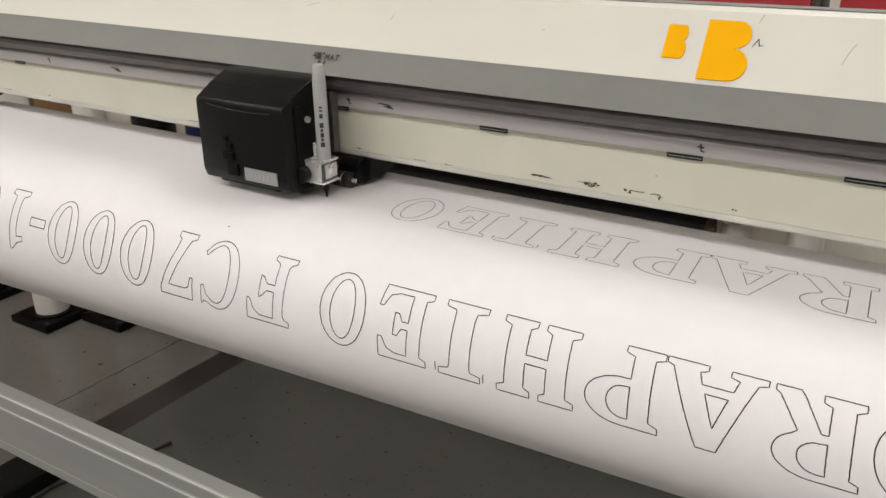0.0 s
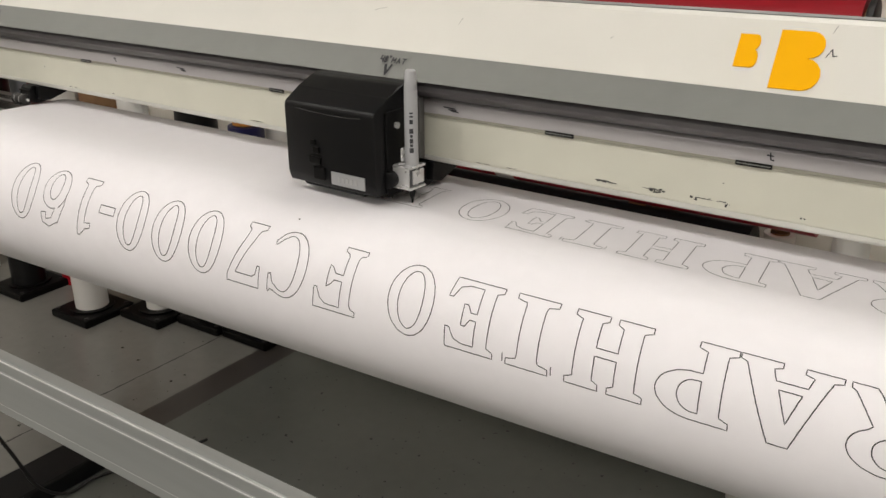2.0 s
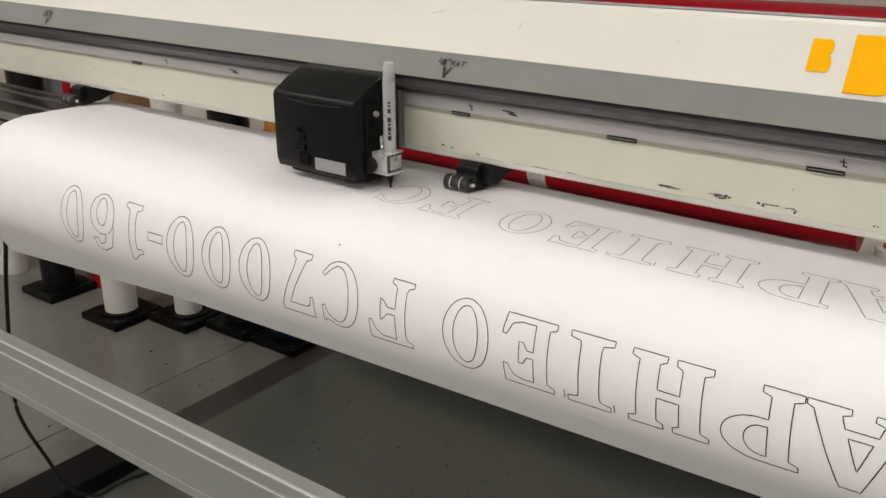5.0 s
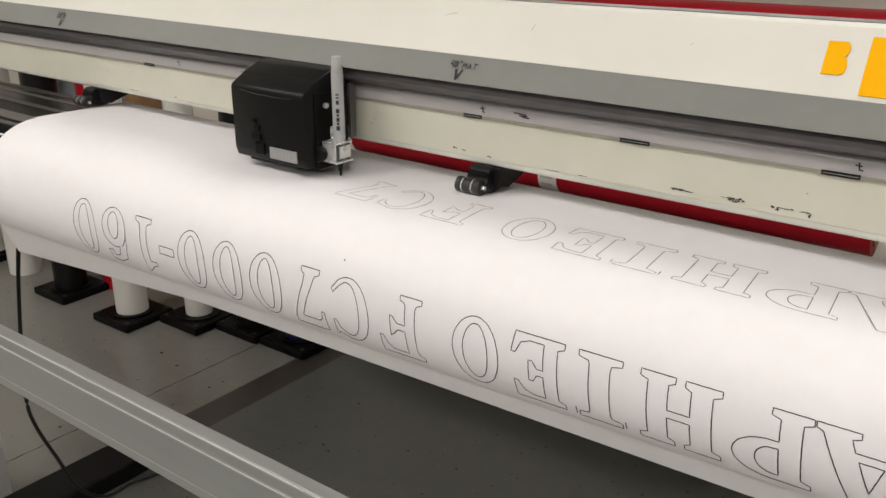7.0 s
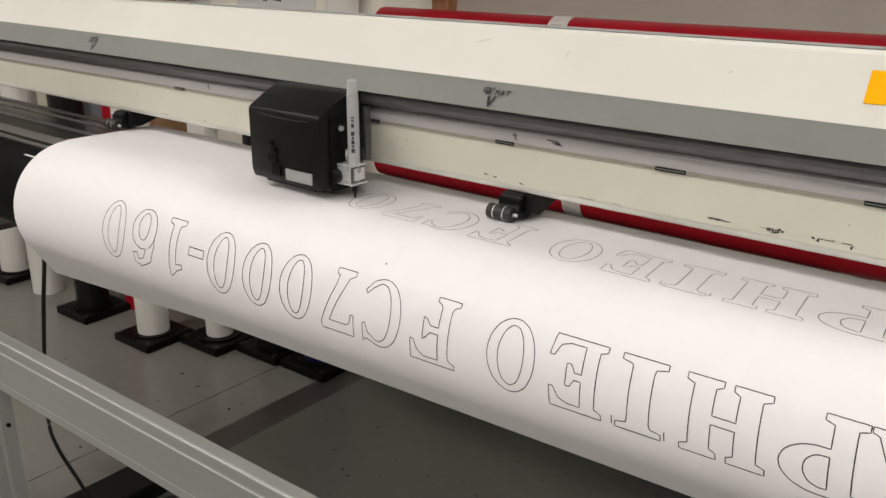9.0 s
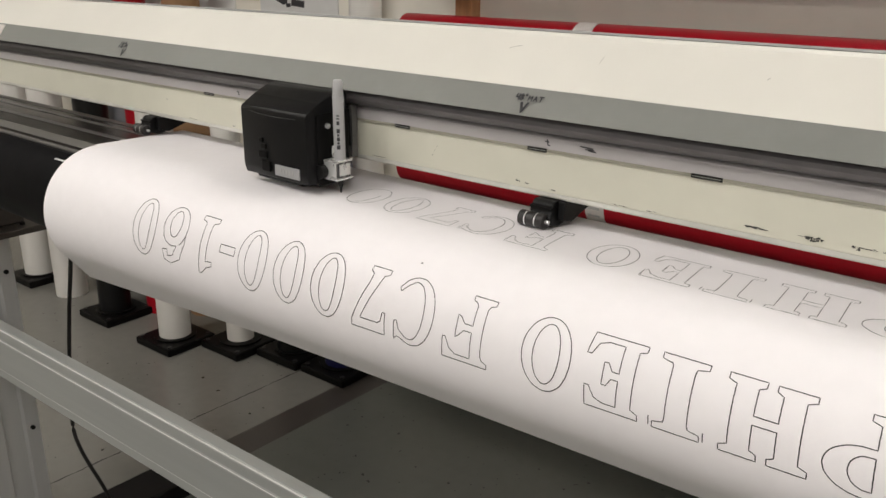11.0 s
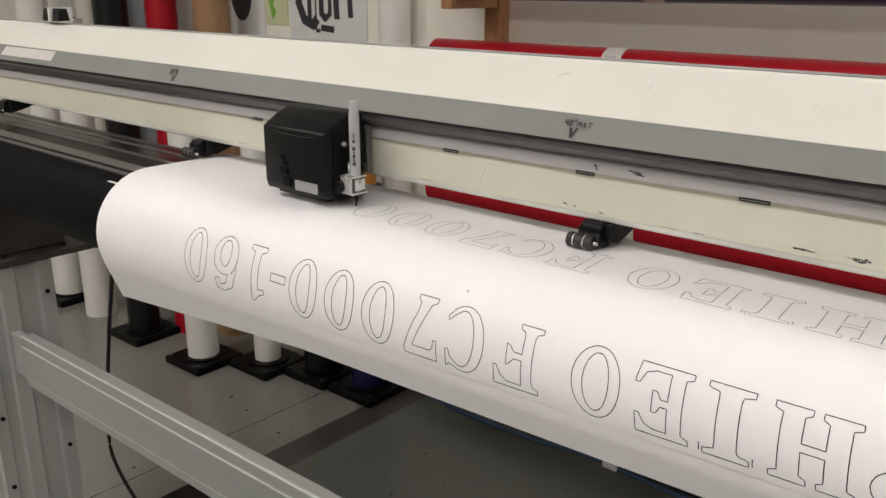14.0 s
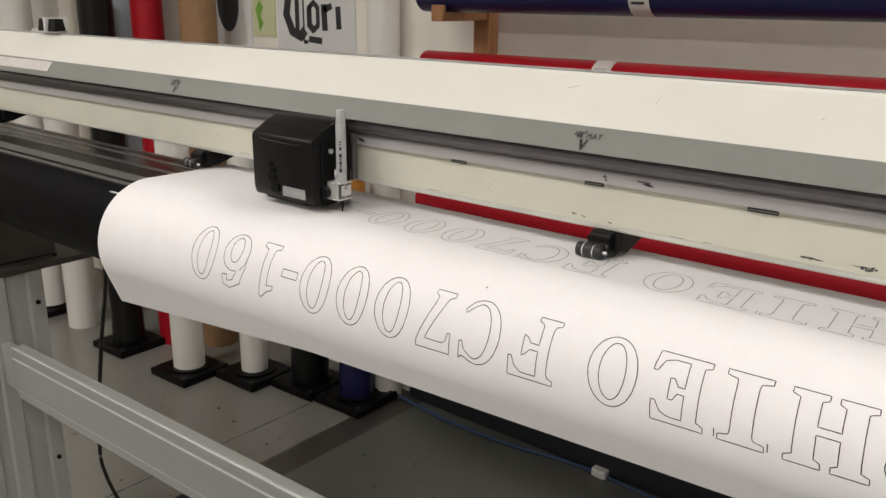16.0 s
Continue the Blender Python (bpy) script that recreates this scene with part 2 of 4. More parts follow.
tagged(obj("wall_west", box(FLOOR_W - 0.15, FLOOR_W, FLOOR_S, FLOOR_N, -0.1, 3.0), WALL), "plain beige painted workshop wall", "wall", kind="structure")
tagged(obj("wall_east", box(FLOOR_E, FLOOR_E + 0.15, FLOOR_S, FLOOR_N, -0.1, 3.0), WALL), "plain beige painted workshop wall", "wall", kind="structure")
tagged(obj("ceiling", box(FLOOR_W - 0.15, FLOOR_E + 0.15, FLOOR_S - 0.15, FLOOR_N + 0.15, 3.0, 3.1), CEIL), "plain white ceiling, unseen, added to close the room", "ceiling", kind="structure")
tagged(obj("baseboard", box(-1.05, FLOOR_E, FLOOR_N - 0.035, FLOOR_N - 0.002, 0.002, 0.16, 0.004), DARKBASE), "black skirting along the wall foot", "baseboard", kind="structure")

# joint in the floor slab, a shallow dark groove
bm = bmesh.new()
last = None
for k in range(180):
    y = -1.5 + (FLOOR_N - 0.01 + 1.5) * k / 179
    c, w = -1.2725 + random.uniform(-0.002, 0.002), random.uniform(0.0012, 0.0034)
    row = [bm.verts.new((c - w, y, 0.0006)), bm.verts.new((c + w, y, 0.0006))]
    if last:
        bm.faces.new((last[0], last[1], row[1], row[0]))
    last = row
tagged(obj("floor_joint", bm, JOINT), "dark cracked joint between floor slabs", "floor joint", kind="structure")


def added_ceiling_light(x, y, w, d, watts):
    top = empty("added_ceiling_light", (x, y, 2.98))
    tagged(top, "white ceiling panel, switched on, unseen and added for light", "ceiling light", group="ceiling lights")
    frame_bm = box(-w / 2 - 0.03, w / 2 + 0.03, -d / 2 - 0.03, d / 2 + 0.03, -0.03, 0.018)
    part("frame", frame_bm, CEIL, top)
    part("diffuser", box(-w / 2, w / 2, -d / 2, d / 2, -0.036, -0.032), LAMP, top)
    data = bpy.data.lights.new("added_ceiling_lamp", "AREA")
    data.shape, data.size, data.size_y, data.energy, data.color = "RECTANGLE", w, d, watts, (1.0, 0.944, 0.88)
    lamp = new("added_ceiling_lamp", data)
    lamp.matrix_world = pose(x, y, 2.93)
    return top


for lx, ly, wide, deep, watts in LIGHTS:
    added_ceiling_light(lx, ly, wide, deep, watts)

# ---- plotter ----
X0, X1 = -1.28, 1.75
plotter = tagged(empty("cutting_plotter"), "wide cream and grey cutting plotter on an aluminium stand", "plotter")
# beam: cream front with a pale lip
part("beam", prism([(0.05, 1.1098), (0.05, 1.148), (0.0498, 1.1504), (0.12, 1.1504), (0.12, 1.106), (0.056, 1.106)], X0, X1, 0.0008), CREAM, plotter, "long cream painted beam with scuffs")
part("beam_lip", prism([(0.0503, 1.1050), (0.0496, 1.1065), (0.0496, 1.1096), (0.0502, 1.1097), (0.056, 1.1058), (0.119, 1.1058), (0.119, 1.1042), (0.0515, 1.1042)], X0, X1), LIP, plotter, "pale lower lip of the beam")
part("rail_strip", prism([(0.0485, 1.1506), (0.0485, 1.1625), (0.052, 1.164), (0.085, 1.164), (0.085, 1.1506)], X0, X1, 0.0008), RAIL, plotter, "lavender-grey aluminium rail strip")
part("rail_back", box(X0, X1, 0.082, 0.12, 1.1645, 1.2, 0), SHADED_RAIL, plotter, "dark block behind the rail, coloured as the recess's shade")


def fold_z(x):
    """Height of the fold between strip and cover, which sinks slowly along x."""
    return 1.2076 - 0.0053 * x


def strip_z(x):
    return 1.1843 - 0.0026 * x


def strip_outline(x):
    f, b = fold_z(x), strip_z(x)
    return [(0.028, b), (0.0475, f - 0.0002), (0.0545, f - 0.0002), (0.075, f - 0.0072), (0.034, b - 0.0015)]


def cover_outline(x):
    f = fold_z(x)
    return [(0.0475, f), (0.049, f + 0.0016), (0.086, 1.2505), (0.092, 1.2535), (0.24, 1.232), (0.24, 1.19), (0.056, f)]


def guide_outline(x):
    t = strip_z(x) - 0.0019
    return [(0.0400, t), (0.0362, t - 0.0035), (0.0358, t - 0.0075), (0.0385, t - 0.0115), (0.0445, 1.1672), (0.0510, 1.1645), (0.078, 1.1645), (0.078, t)]


part("guide_rail", loft(guide_outline, X0, X1), SHADED_RAIL, plotter, "lavender-grey round guide rail, darkened for the shade under the strip", True)
part("cover_strip", loft(strip_outline, X0, X1), GREY, plotter, "grey sloping strip under the cover")
part("cover", loft(cover_outline, X0, X1), IVORY, plotter, "ivory sloping top cover with pencil scratches")
part("cover_edge", prism([(0.0925, 1.2540), (0.0925, 1.2560), (0.238, 1.2350), (0.238, 1.2330)], X0, X1), PALEBAR, plotter, "thin grey rear edge of the cover")
# platen, apron, underside
part("platen", prism([(-0.052, 1.060), (-0.046, 1.066), (0.100, 1.066), (0.108, 1.058), (0.108, 0.98), (-0.052, 0.98)], X0, X1, 0.0015), PLATEN, plotter, "dark metal platen with worn shine")
part("platen_trim", box(X0, X1, -0.0455, -0.020, 1.0662, 1.0672, 0.0003), RAILGREY, plotter, "worn grey metal strip along the platen front")
for y0, y1 in ((0.018, 0.030), (0.062, 0.070), (0.086, 0.099)):
    part("platen_strip", box(X0, X1, y0, y1, 1.0662, 1.0669, 0.0002), RAILGREY, plotter, "worn grey metal strip")
part("paper_tab", box(-0.378, -0.352, -0.0885, -0.0845, 1.0595, 1.0603), SHEETW, plotter, "small white tab on the apron")
part("platen_edge", rod((X0, -0.0535, 1.0625), (X1, -0.0535, 1.0625), 0.0032, 12), RAILGREY, plotter, "worn platen edge", True)
AY, AZ, AR = -0.040, 1.000, 0.068
arc = [(AY - AR * math.sin(radians(a)), AZ + AR * math.cos(radians(a))) for a in range(22, 152, 5)]
part("apron", prism(arc + [(0.05, 0.905), (0.05, 1.04)], X0, -0.34), APRON, plotter, "glossy black curved front apron", True)
part("apron", prism(arc[:14] + [(0.05, 0.965), (0.05, 1.04)], -0.3398, X1), APRON, plotter, "glossy black curved front apron", True)
part("rear_panel", box(X0, X1, 0.052, 0.106, 0.90, 0.978, 0.002), PLATE, plotter, "dark rear body panel")
part("bracket_plate", box(-1.42, -1.058, -0.11, 0.22, 0.752, 0.766, 0.002), PLATE, plotter, "brown bolted plate on the leg top")
for bx, by in ((-1.09, 0.02), (-1.09, 0.15), (-1.2, 0.06)):
    part("bolt", rod((bx, by, 0.766), (bx, by, 0.772), 0.006, 6), BLACK, plotter)
part("end_body", box(X0 - 0.02, -1.1, -0.01, 0.16, 0.767, 0.905, 0.004), PLATE, plotter, "dark lower end housing")

part("beam_seam", box(X0, X1, 0.0482, 0.0497, 1.1486, 1.1512), SEAM, plotter, "tan seam between beam and rail")
# slots, tick marks and smudges along the beam
for sx in (-0.207, 0.139, 0.311, 0.478, 0.641, 0.764, 0.93):
    w = 0.0105 if sx < 0.4 else 0.0135
    plate = part("slot_plate", box(sx - w, sx + w, 0.0474, 0.0481, 1.1480, 1.1516), BLACK, plotter, "dark slot plate with a pale scale")
    part("slot_scale", box(sx - w + 0.0010, sx + w - 0.0010, 0.0471, 0.0473, 1.1494, 1.1501), GREY, plate)
MARKS = ((0.523, 1.1155, 0.010, 0.0010), (0.561, 1.1165, 0.006, 0.0008), (0.566, 1.1150, 0.005, 0.0016), (0.572, 1.1158, 0.004, 0.0020), (0.598, 1.1150, 0.003, 0.0016), (0.606, 1.1162, 0.007, 0.0006), (0.619, 1.1160, 0.006, 0.0006), (0.625, 1.1145, 0.0022, 0.0018),
         (0.290, 1.1152, 0.003, 0.0014), (0.300, 1.1145, 0.003, 0.001), (0.330, 1.1128, 0.003, 0.0009), (0.18, 1.125, 0.0007, 0.0007), (0.183, 1.130, 0.0008, 0.0006), (0.186, 1.135, 0.0008, 0.0006), (0.681, 1.1145, 0.0025, 0.0010), (0.43, 1.1115, 0.006, 0.0004),
         (0.40, 1.1112, 0.008, 0.0003), (-0.31, 1.132, 0.0016, 0.001), (-0.16, 1.1125, 0.003, 0.0007), (0.62, 1.131, 0.0006, 0.0006), (0.10, 1.1115, 0.012, 0.0003), (-0.25, 1.1115, 0.01, 0.0003))
for mx, mz, mw, mh in MARKS:
    bm = bmesh.new()
    bits = 1 if mw < 0.0015 else int(4 + mw * 900)
    for c in range(bits):
        n, ox, oz = 7, (random.uniform(-0.8, 0.8) * mw if bits > 1 else 0), (random.uniform(-0.6, 0.6) * mh if bits > 1 else 0)
        rw, rh = (mw * random.uniform(0.12, 0.4), mh * random.uniform(0.3, 0.8)) if bits > 1 else (mw, mh)
        ring = [bm.verts.new((mx + ox + rw * math.cos(2 * math.pi * k / n) * random.uniform(0.6, 1.2), 0.0495 - 0.00002 * c, mz + oz + rh * math.sin(2 * math.pi * k / n) * random.uniform(0.5, 1.2))) for k in range(n)]
        bm.faces.new(ring)
    part("smudge", bm, SCUFF, plotter, "black scuff mark")


def stroke_mark(name, points, width, mat, parent, origin, u, v, normal, closed=False, label=""):
    """Flat pen strokes on a plane: points in (u, v) metres from origin."""
    bm = bmesh.new()
    o, u, v, nrm = Vector(origin), Vector(u), Vector(v), Vector(normal).normalized() * 0.0004
    for line in points:
        pts = [Vector(p) for p in line]
        for a, b in zip(pts, pts[1:]):
            d = (b - a).normalized() if (b - a).length > 1e-9 else Vector((1, 0))
            q = Vector((-d.y, d.x)) * width / 2
            e = d * width * 0.4
            vs = [a - q - e, b - q + e, b + q + e, a + q - e]
            bm.faces.new([bm.verts.new(o + u * c.x + v * c.y + nrm) for c in vs])
    return part(name, bm, mat, parent, label)


UX = (1, 0, 0)
UP = (0, 0, 1)
# hand-written tick marks on the rail strip
for tx, kind in ((-0.144, 0), (-0.016, 1), (0.322, 0), (0.366, 1), (0.652, 0)):
    if kind == 0:
        lines = [[(0, 0.004), (0.001, -0.003), (0.004, -0.0035)], [(-0.003, 0.0015), (0.003, 0.001)]]
    else:
        lines = [[(-0.012, 0.002), (0.006, 0.001)], [(-0.004, -0.001), (0.008, -0.0008)], [(0.0, -0.002), (0.011, -0.003)], [(0.002, 0.001), (0.004, -0.003)]]
    lines = [[(a * 0.7, b * 0.7) for a, b in l] for l in lines]
    stroke_mark("tick_mark", lines, 0.0011, BAR, plotter, (tx, 0.0483, 1.1575), UX, UP, (0, -1, 0))

# hand-written notes on the grey strip
SN = Vector((0, 0.0195, 0.0233)).normalized()
SNORM = (0, -0.0233, 0.0195)
LET = {"4": [[(0.6, 0), (0.6, 1)], [(0.6, 0.4), (0, 0.45), (0.15, 1)]], "8": [[(0.3, 0.5), (0.05, 0.75), (0.3, 1), (0.55, 0.75), (0.3, 0.5), (0, 0.22), (0.3, 0), (0.6, 0.25), (0.3, 0.5)]],
       "1": [[(0.3, 0), (0.3, 1)]], "M": [[(0, 0), (0.05, 1), (0.35, 0.4), (0.65, 1), (0.7, 0)]], "A": [[(0, 0), (0.3, 1), (0.6, 0)], [(0.1, 0.4), (0.5, 0.4)]],
       "T": [[(0.3, 0), (0.3, 1)], [(0, 1), (0.65, 1)]], '"': [[(0.1, 1.1), (0.12, 0.8)], [(0.35, 1.1), (0.33, 0.8)]], " ": []}


def note(text, x, size, width, arrow, across=0.0):
    lines, cx = [], 0.0
    for ch in text:
        for l in LET[ch]:
            lines.append([((cx + px * 0.9) * size - 0.004, py * size * (0.8 if ch in "MAT" else 1.0) + 0.0135) for px, py in l])
        cx += 0.35 if ch in ' "' else (0.95 if ch in "MAT" else 0.75)
    heavy = sum(len(LET[ch]) for ch in text.split('"')[0])
    stroke_mark("hand_written_number", lines[:heavy], width * 1.1, BAR, plotter, (x - 0.004, 0.0289, strip_z(x) + 0.0019), UX, SN, SNORM, label="bold black hand-written number")
    stroke_mark("hand_written_note", lines[heavy:], width * 0.85, BAR, plotter, (x - 0.004, 0.0289, strip_z(x) + 0.0019), UX, SN, SNORM, label="small black hand-written note")
    if arrow:
        lines = [[(0.004 - 0.0035, 0.0105), (0.004, 0.0010)], [(0.004 + 0.0035, 0.011), (0.004, 0.0010)], [(0.0012, 0.0105), (0.0043, 0.002)]]
    stroke_mark("arrow_mark", lines, 0.0022, BAR, plotter, (x - 0.004 + across, 0.0289, strip_z(x) + 0.0019), UX, SN, SNORM, label="bold black arrow mark")


note('48" MAT', 0.2995, 0.0063, 0.0013, True, 0.004)
note('18"M', -0.395, 0.0085, 0.0021, True, 0.011)
part("paper_label", prism([(0.034, 1.1940), (0.0455, 1.2090), (0.0450, 1.2101), (0.0335, 1.1951)], -0.98, -0.775), TAPE, plotter, "pale blank sticker on the grey strip")

# orange stickers and scratches on the cover
CN = Vector((0, 0.037, 0.0446)).normalized()
CNORM = (0, -0.0446, 0.037)


def sticker(outline, origin):
    bm = bmesh.new()
    o, nrm = Vector(origin), Vector(CNORM).normalized()
    lo = [bm.verts.new(o + Vector(UX) * a + CN * b + nrm * 0.0002) for a, b in outline]
    hi = [bm.verts.new(v.co + nrm * 0.0006) for v in lo]
    n = len(lo)
    for i in range(n):
        bm.faces.new((lo[i], lo[(i + 1) % n], hi[(i + 1) % n], hi[i]))
    bm.faces.new(hi)
    part("vinyl_sticker", bm, ORANGE, plotter, "flat orange vinyl cut-out shape")


def lobes(h, w, lean, notch):
    """A straight left side and two rounded lobes on the other."""
    pts = [(0, 0)]
    for cy, r in ((h * 0.27, h * 0.27), (h * 0.77, h * 0.23)):
        for k in range(9):
            a = -90 + 180 * k / 8
            pts.append((w - r * notch + r * notch * math.cos(radians(a)) - (0.04 * w if cy > h / 2 else 0), cy + r * math.sin(radians(a))))
    pts.append((0, h))
    return [(a + b * lean, b) for a, b in pts]


sticker(lobes(0.0485, 0.0335, -0.05, 0.9), (0.6425, 0.0497, 1.2071))
sticker(lobes(0.028, 0.0165, -0.05, 0.5), (0.613, 0.0592, 1.2185))
stroke_mark("pencil_scratch", [[(0, 0), (0.003, 0.0065), (0.0045, 0.001), (0.007, 0.0015)]], 0.0007, BAR, plotter, (0.675, 0.068, 1.2292), UX, CN, CNORM)
for sx, sz, ln, dx in ((0.735, 0.022, 0.016, 0.006), (0.783, 0.02, 0.009, 0.001), (0.258, 0.038, 0.004, 0.013), (0.675, 0.05, 0.006, 0.002), (0.51, 0.03, 0.002, 0.002), (0.36, 0.03, 0.007, 0.002)):
    o = Vector((sx, 0.049, fold_z(sx) + 0.0019)) + CN * sz
    stroke_mark("pencil_scratch", [[(0, 0), (dx * 0.5, ln * 0.6), (dx, ln)]], 0.0005, PENCIL, plotter, o, UX, CN, CNORM)


def pinch_unit(x):
    """Black pinch-roller arm that hangs from under the beam."""
    arm = part("pinch_roller", prism([(0.115, 1.104), (0.044, 1.104), (0.040, 1.101), (0.039, 1.093), (0.036, 1.089), (0.036, 1.082), (0.050, 1.0785), (0.060, 1.080), (0.115, 1.099)], x - 0.008, x + 0.016, 0.0015), BLACK, plotter, "black pinch roller on its arm")
    part("bracket", prism([(0.115, 1.1035), (0.048, 1.1035), (0.046, 1.086), (0.062, 1.082), (0.115, 1.098)], x + 0.0162, x + 0.024, 0.001), BLACK, arm)
    part("cover_lip", box(x - 0.009, x + 0.0155, 0.0375, 0.041, 1.0965, 1.0985), SOCKET, arm)
    for rx, w in ((x - 0.0125, 0.0035), (x - 0.003, 0.005), (x + 0.0075, 0.0042)):
        part("roller", rod((rx - w, 0.0345, 1.0855), (rx + w, 0.0345, 1.0855), 0.0075, 24, bevel=0.001), RUBBER, arm, smooth=True)
    for rx in (x - 0.0085, x + 0.0027):
        part("collar", rod((rx - 0.0005, 0.0345, 1.0855), (rx + 0.0005, 0.0345, 1.0855), 0.0071, 20), STEEL, arm)
    part("axle", rod((x + 0.012, 0.0345, 1.0855), (x + 0.0155, 0.0345, 1.0855), 0.002, 10), STEEL, arm)


for px in (-1.03, -0.356, 0.321, 0.99):
    pinch_unit(px)

# carriage
carriage = part("carriage", prism([(-0.031, 1.0885), (-0.034, 1.098), (-0.034, 1.1615), (-0.0322, 1.1652), (-0.014, 1.1750), (0.004, 1.1835), (0.011, 1.1848), (0.024, 1.1850), (0.0268, 1.180), (0.0268, 1.0885)], -0.1225, -0.0145, 0.0016), BLACK, plotter,
                "black plastic pen carriage housing", True)
part("edge_line", cord([(-0.108, -0.0333, 1.1600), (-0.088, -0.0337, 1.1585), (-0.068, -0.0338, 1.1578), (-0.048, -0.0338, 1.1578), (-0.030, -0.0336, 1.1588)], 0.0008, 8), GLOSSBLACK, carriage, "glossy moulded edge across the front", True)
part("base_lip", box(-0.112, -0.036, -0.024, 0.020, 1.0830, 1.0887, 0.002), BLACK, carriage)
part("label_plate", box(-0.0665, -0.0265, -0.0352, -0.0338, 1.0935, 1.1055, 0.0003), LABEL, carriage, "silver label plate with faint print")
for k in range(5):
    part("label_bar", box(-0.058 + k * 0.005, -0.0555 + k * 0.005, -0.0357, -0.0351, 1.0970, 1.1020), PALEBAR, carriage)
for kx, kz, kw, kh in ((-0.086, 1.1135, 0.007, 0.0035), (-0.084, 1.123, 0.004, 0.003), (-0.088, 1.130, 0.003, 0.0025), (-0.081, 1.1015, 0.007, 0.006)):
    part("latch", box(kx - kw, kx + kw, -0.0362, -0.0335, kz - kh, kz + kh, 0.0008), SOCKET, carriage)
part("side_plate", box(-0.0145, -0.0125, -0.02, 0.0262, 1.086, 1.164, 0.001), SOCKET, carriage)
part("side_screw", rod((-0.0135, -0.006, 1.1505), (-0.010, -0.006, 1.1505), 0.003, 12), STEEL, carriage)
part("carriage_arm", box(-0.105, -0.0245, 0.0265, 0.0465, 1.12, 1.163, 0.001), BLACK, carriage)
part("back_plate", box(-0.0242, -0.0200, 0.0385, 0.0470, 1.108, 1.166, 0.0006), RAILGREY, carriage, "grey metal plate behind the pen")
part("pen_clamp", box(-0.021, 0.0060, -0.0105, 0.0095, 1.0962, 1.1130, 0.001), DARKSTEEL, carriage, "dark steel pen clamp block")
part("clamp_front", box(-0.0215, 0.0055, -0.0118, -0.0106, 1.0940, 1.1135, 0.0004), STEEL, carriage, "bright steel front plate")
part("clamp_lip", box(-0.022, 0.0078, -0.0122, 0.0105, 1.1132, 1.1152, 0.0005), STEEL, carriage, "bright steel top plate")
part("clamp_foot", box(-0.021, 0.0078, -0.0122, 0.0105, 1.0938, 1.0960, 0.0005), STEEL, carriage, "bright steel bottom plate")
part("clamp_face", box(0.0061, 0.0078, -0.0075, 0.0078, 1.0985, 1.1112, 0.0004), STEEL, carriage, "bright inner clamp jaw")
part("clamp_knob", rod((-0.0135, -0.0118, 1.1025), (-0.0125, -0.021, 1.1025), 0.0078, 24, bevel=0.0012), BLACK, carriage, smooth=True)
part("clamp_peg", rod((-0.0135, 0.004, 1.1153), (-0.0135, 0.004, 1.128), 0.0042, 16, bevel=0.001), STEEL, carriage, smooth=True)

# marker pen in the clamp
marker = empty("marker_pen")
tagged(marker, "grey felt-tip marker held upright in the clamp", "marker pen")
part("barrel", rod((0, 0, 1.094), (0, 0, 1.182), 0.0062, 28, 0.0060), PENGREY, marker, smooth=True)
part("tail", rod((0, 0, 1.182), (0, 0, 1.1995), 0.0060, 28, 0.0046, bevel=0.001), PENGREY, marker, smooth=True)
part("tip_cone", rod((0, 0, 1.096), (0, 0, 1.0845), 0.0042, 20, 0.0022), BLACK, marker, smooth=True)
part("nib", rod((0, 0, 1.0845), (0, 0, 1.0785), 0.0014, 12, 0.0009), BLACK, marker, smooth=True)
for z0, z1, w in ((1.127, 1.1315, 0.0019), (1.1325, 1.135, 0.0013), (1.1358, 1.140, 0.0016), (1.141, 1.1435, 0.0012), (1.1445, 1.149, 0.0018), (1.153, 1.157, 0.0015), (1.159, 1.1605, 0.0015), (1.162, 1.1635, 0.0015)):
    bm = bmesh.new()
    n = 6
    g = []
    for k in range(n + 1):
        a = radians(-52) + (k / n - 0.5) * 2 * w / 0.0064
        g.append((bm.verts.new((0.0064 * math.cos(a), 0.0064 * math.sin(a), z0)), bm.verts.new((0.0064 * math.cos(a), 0.0064 * math.sin(a), z1))))
    for p, q in zip(g, g[1:]):
        bm.faces.new((p[0], q[0], q[1], p[1]))
    part("print_bar", bm, BAR, marker)

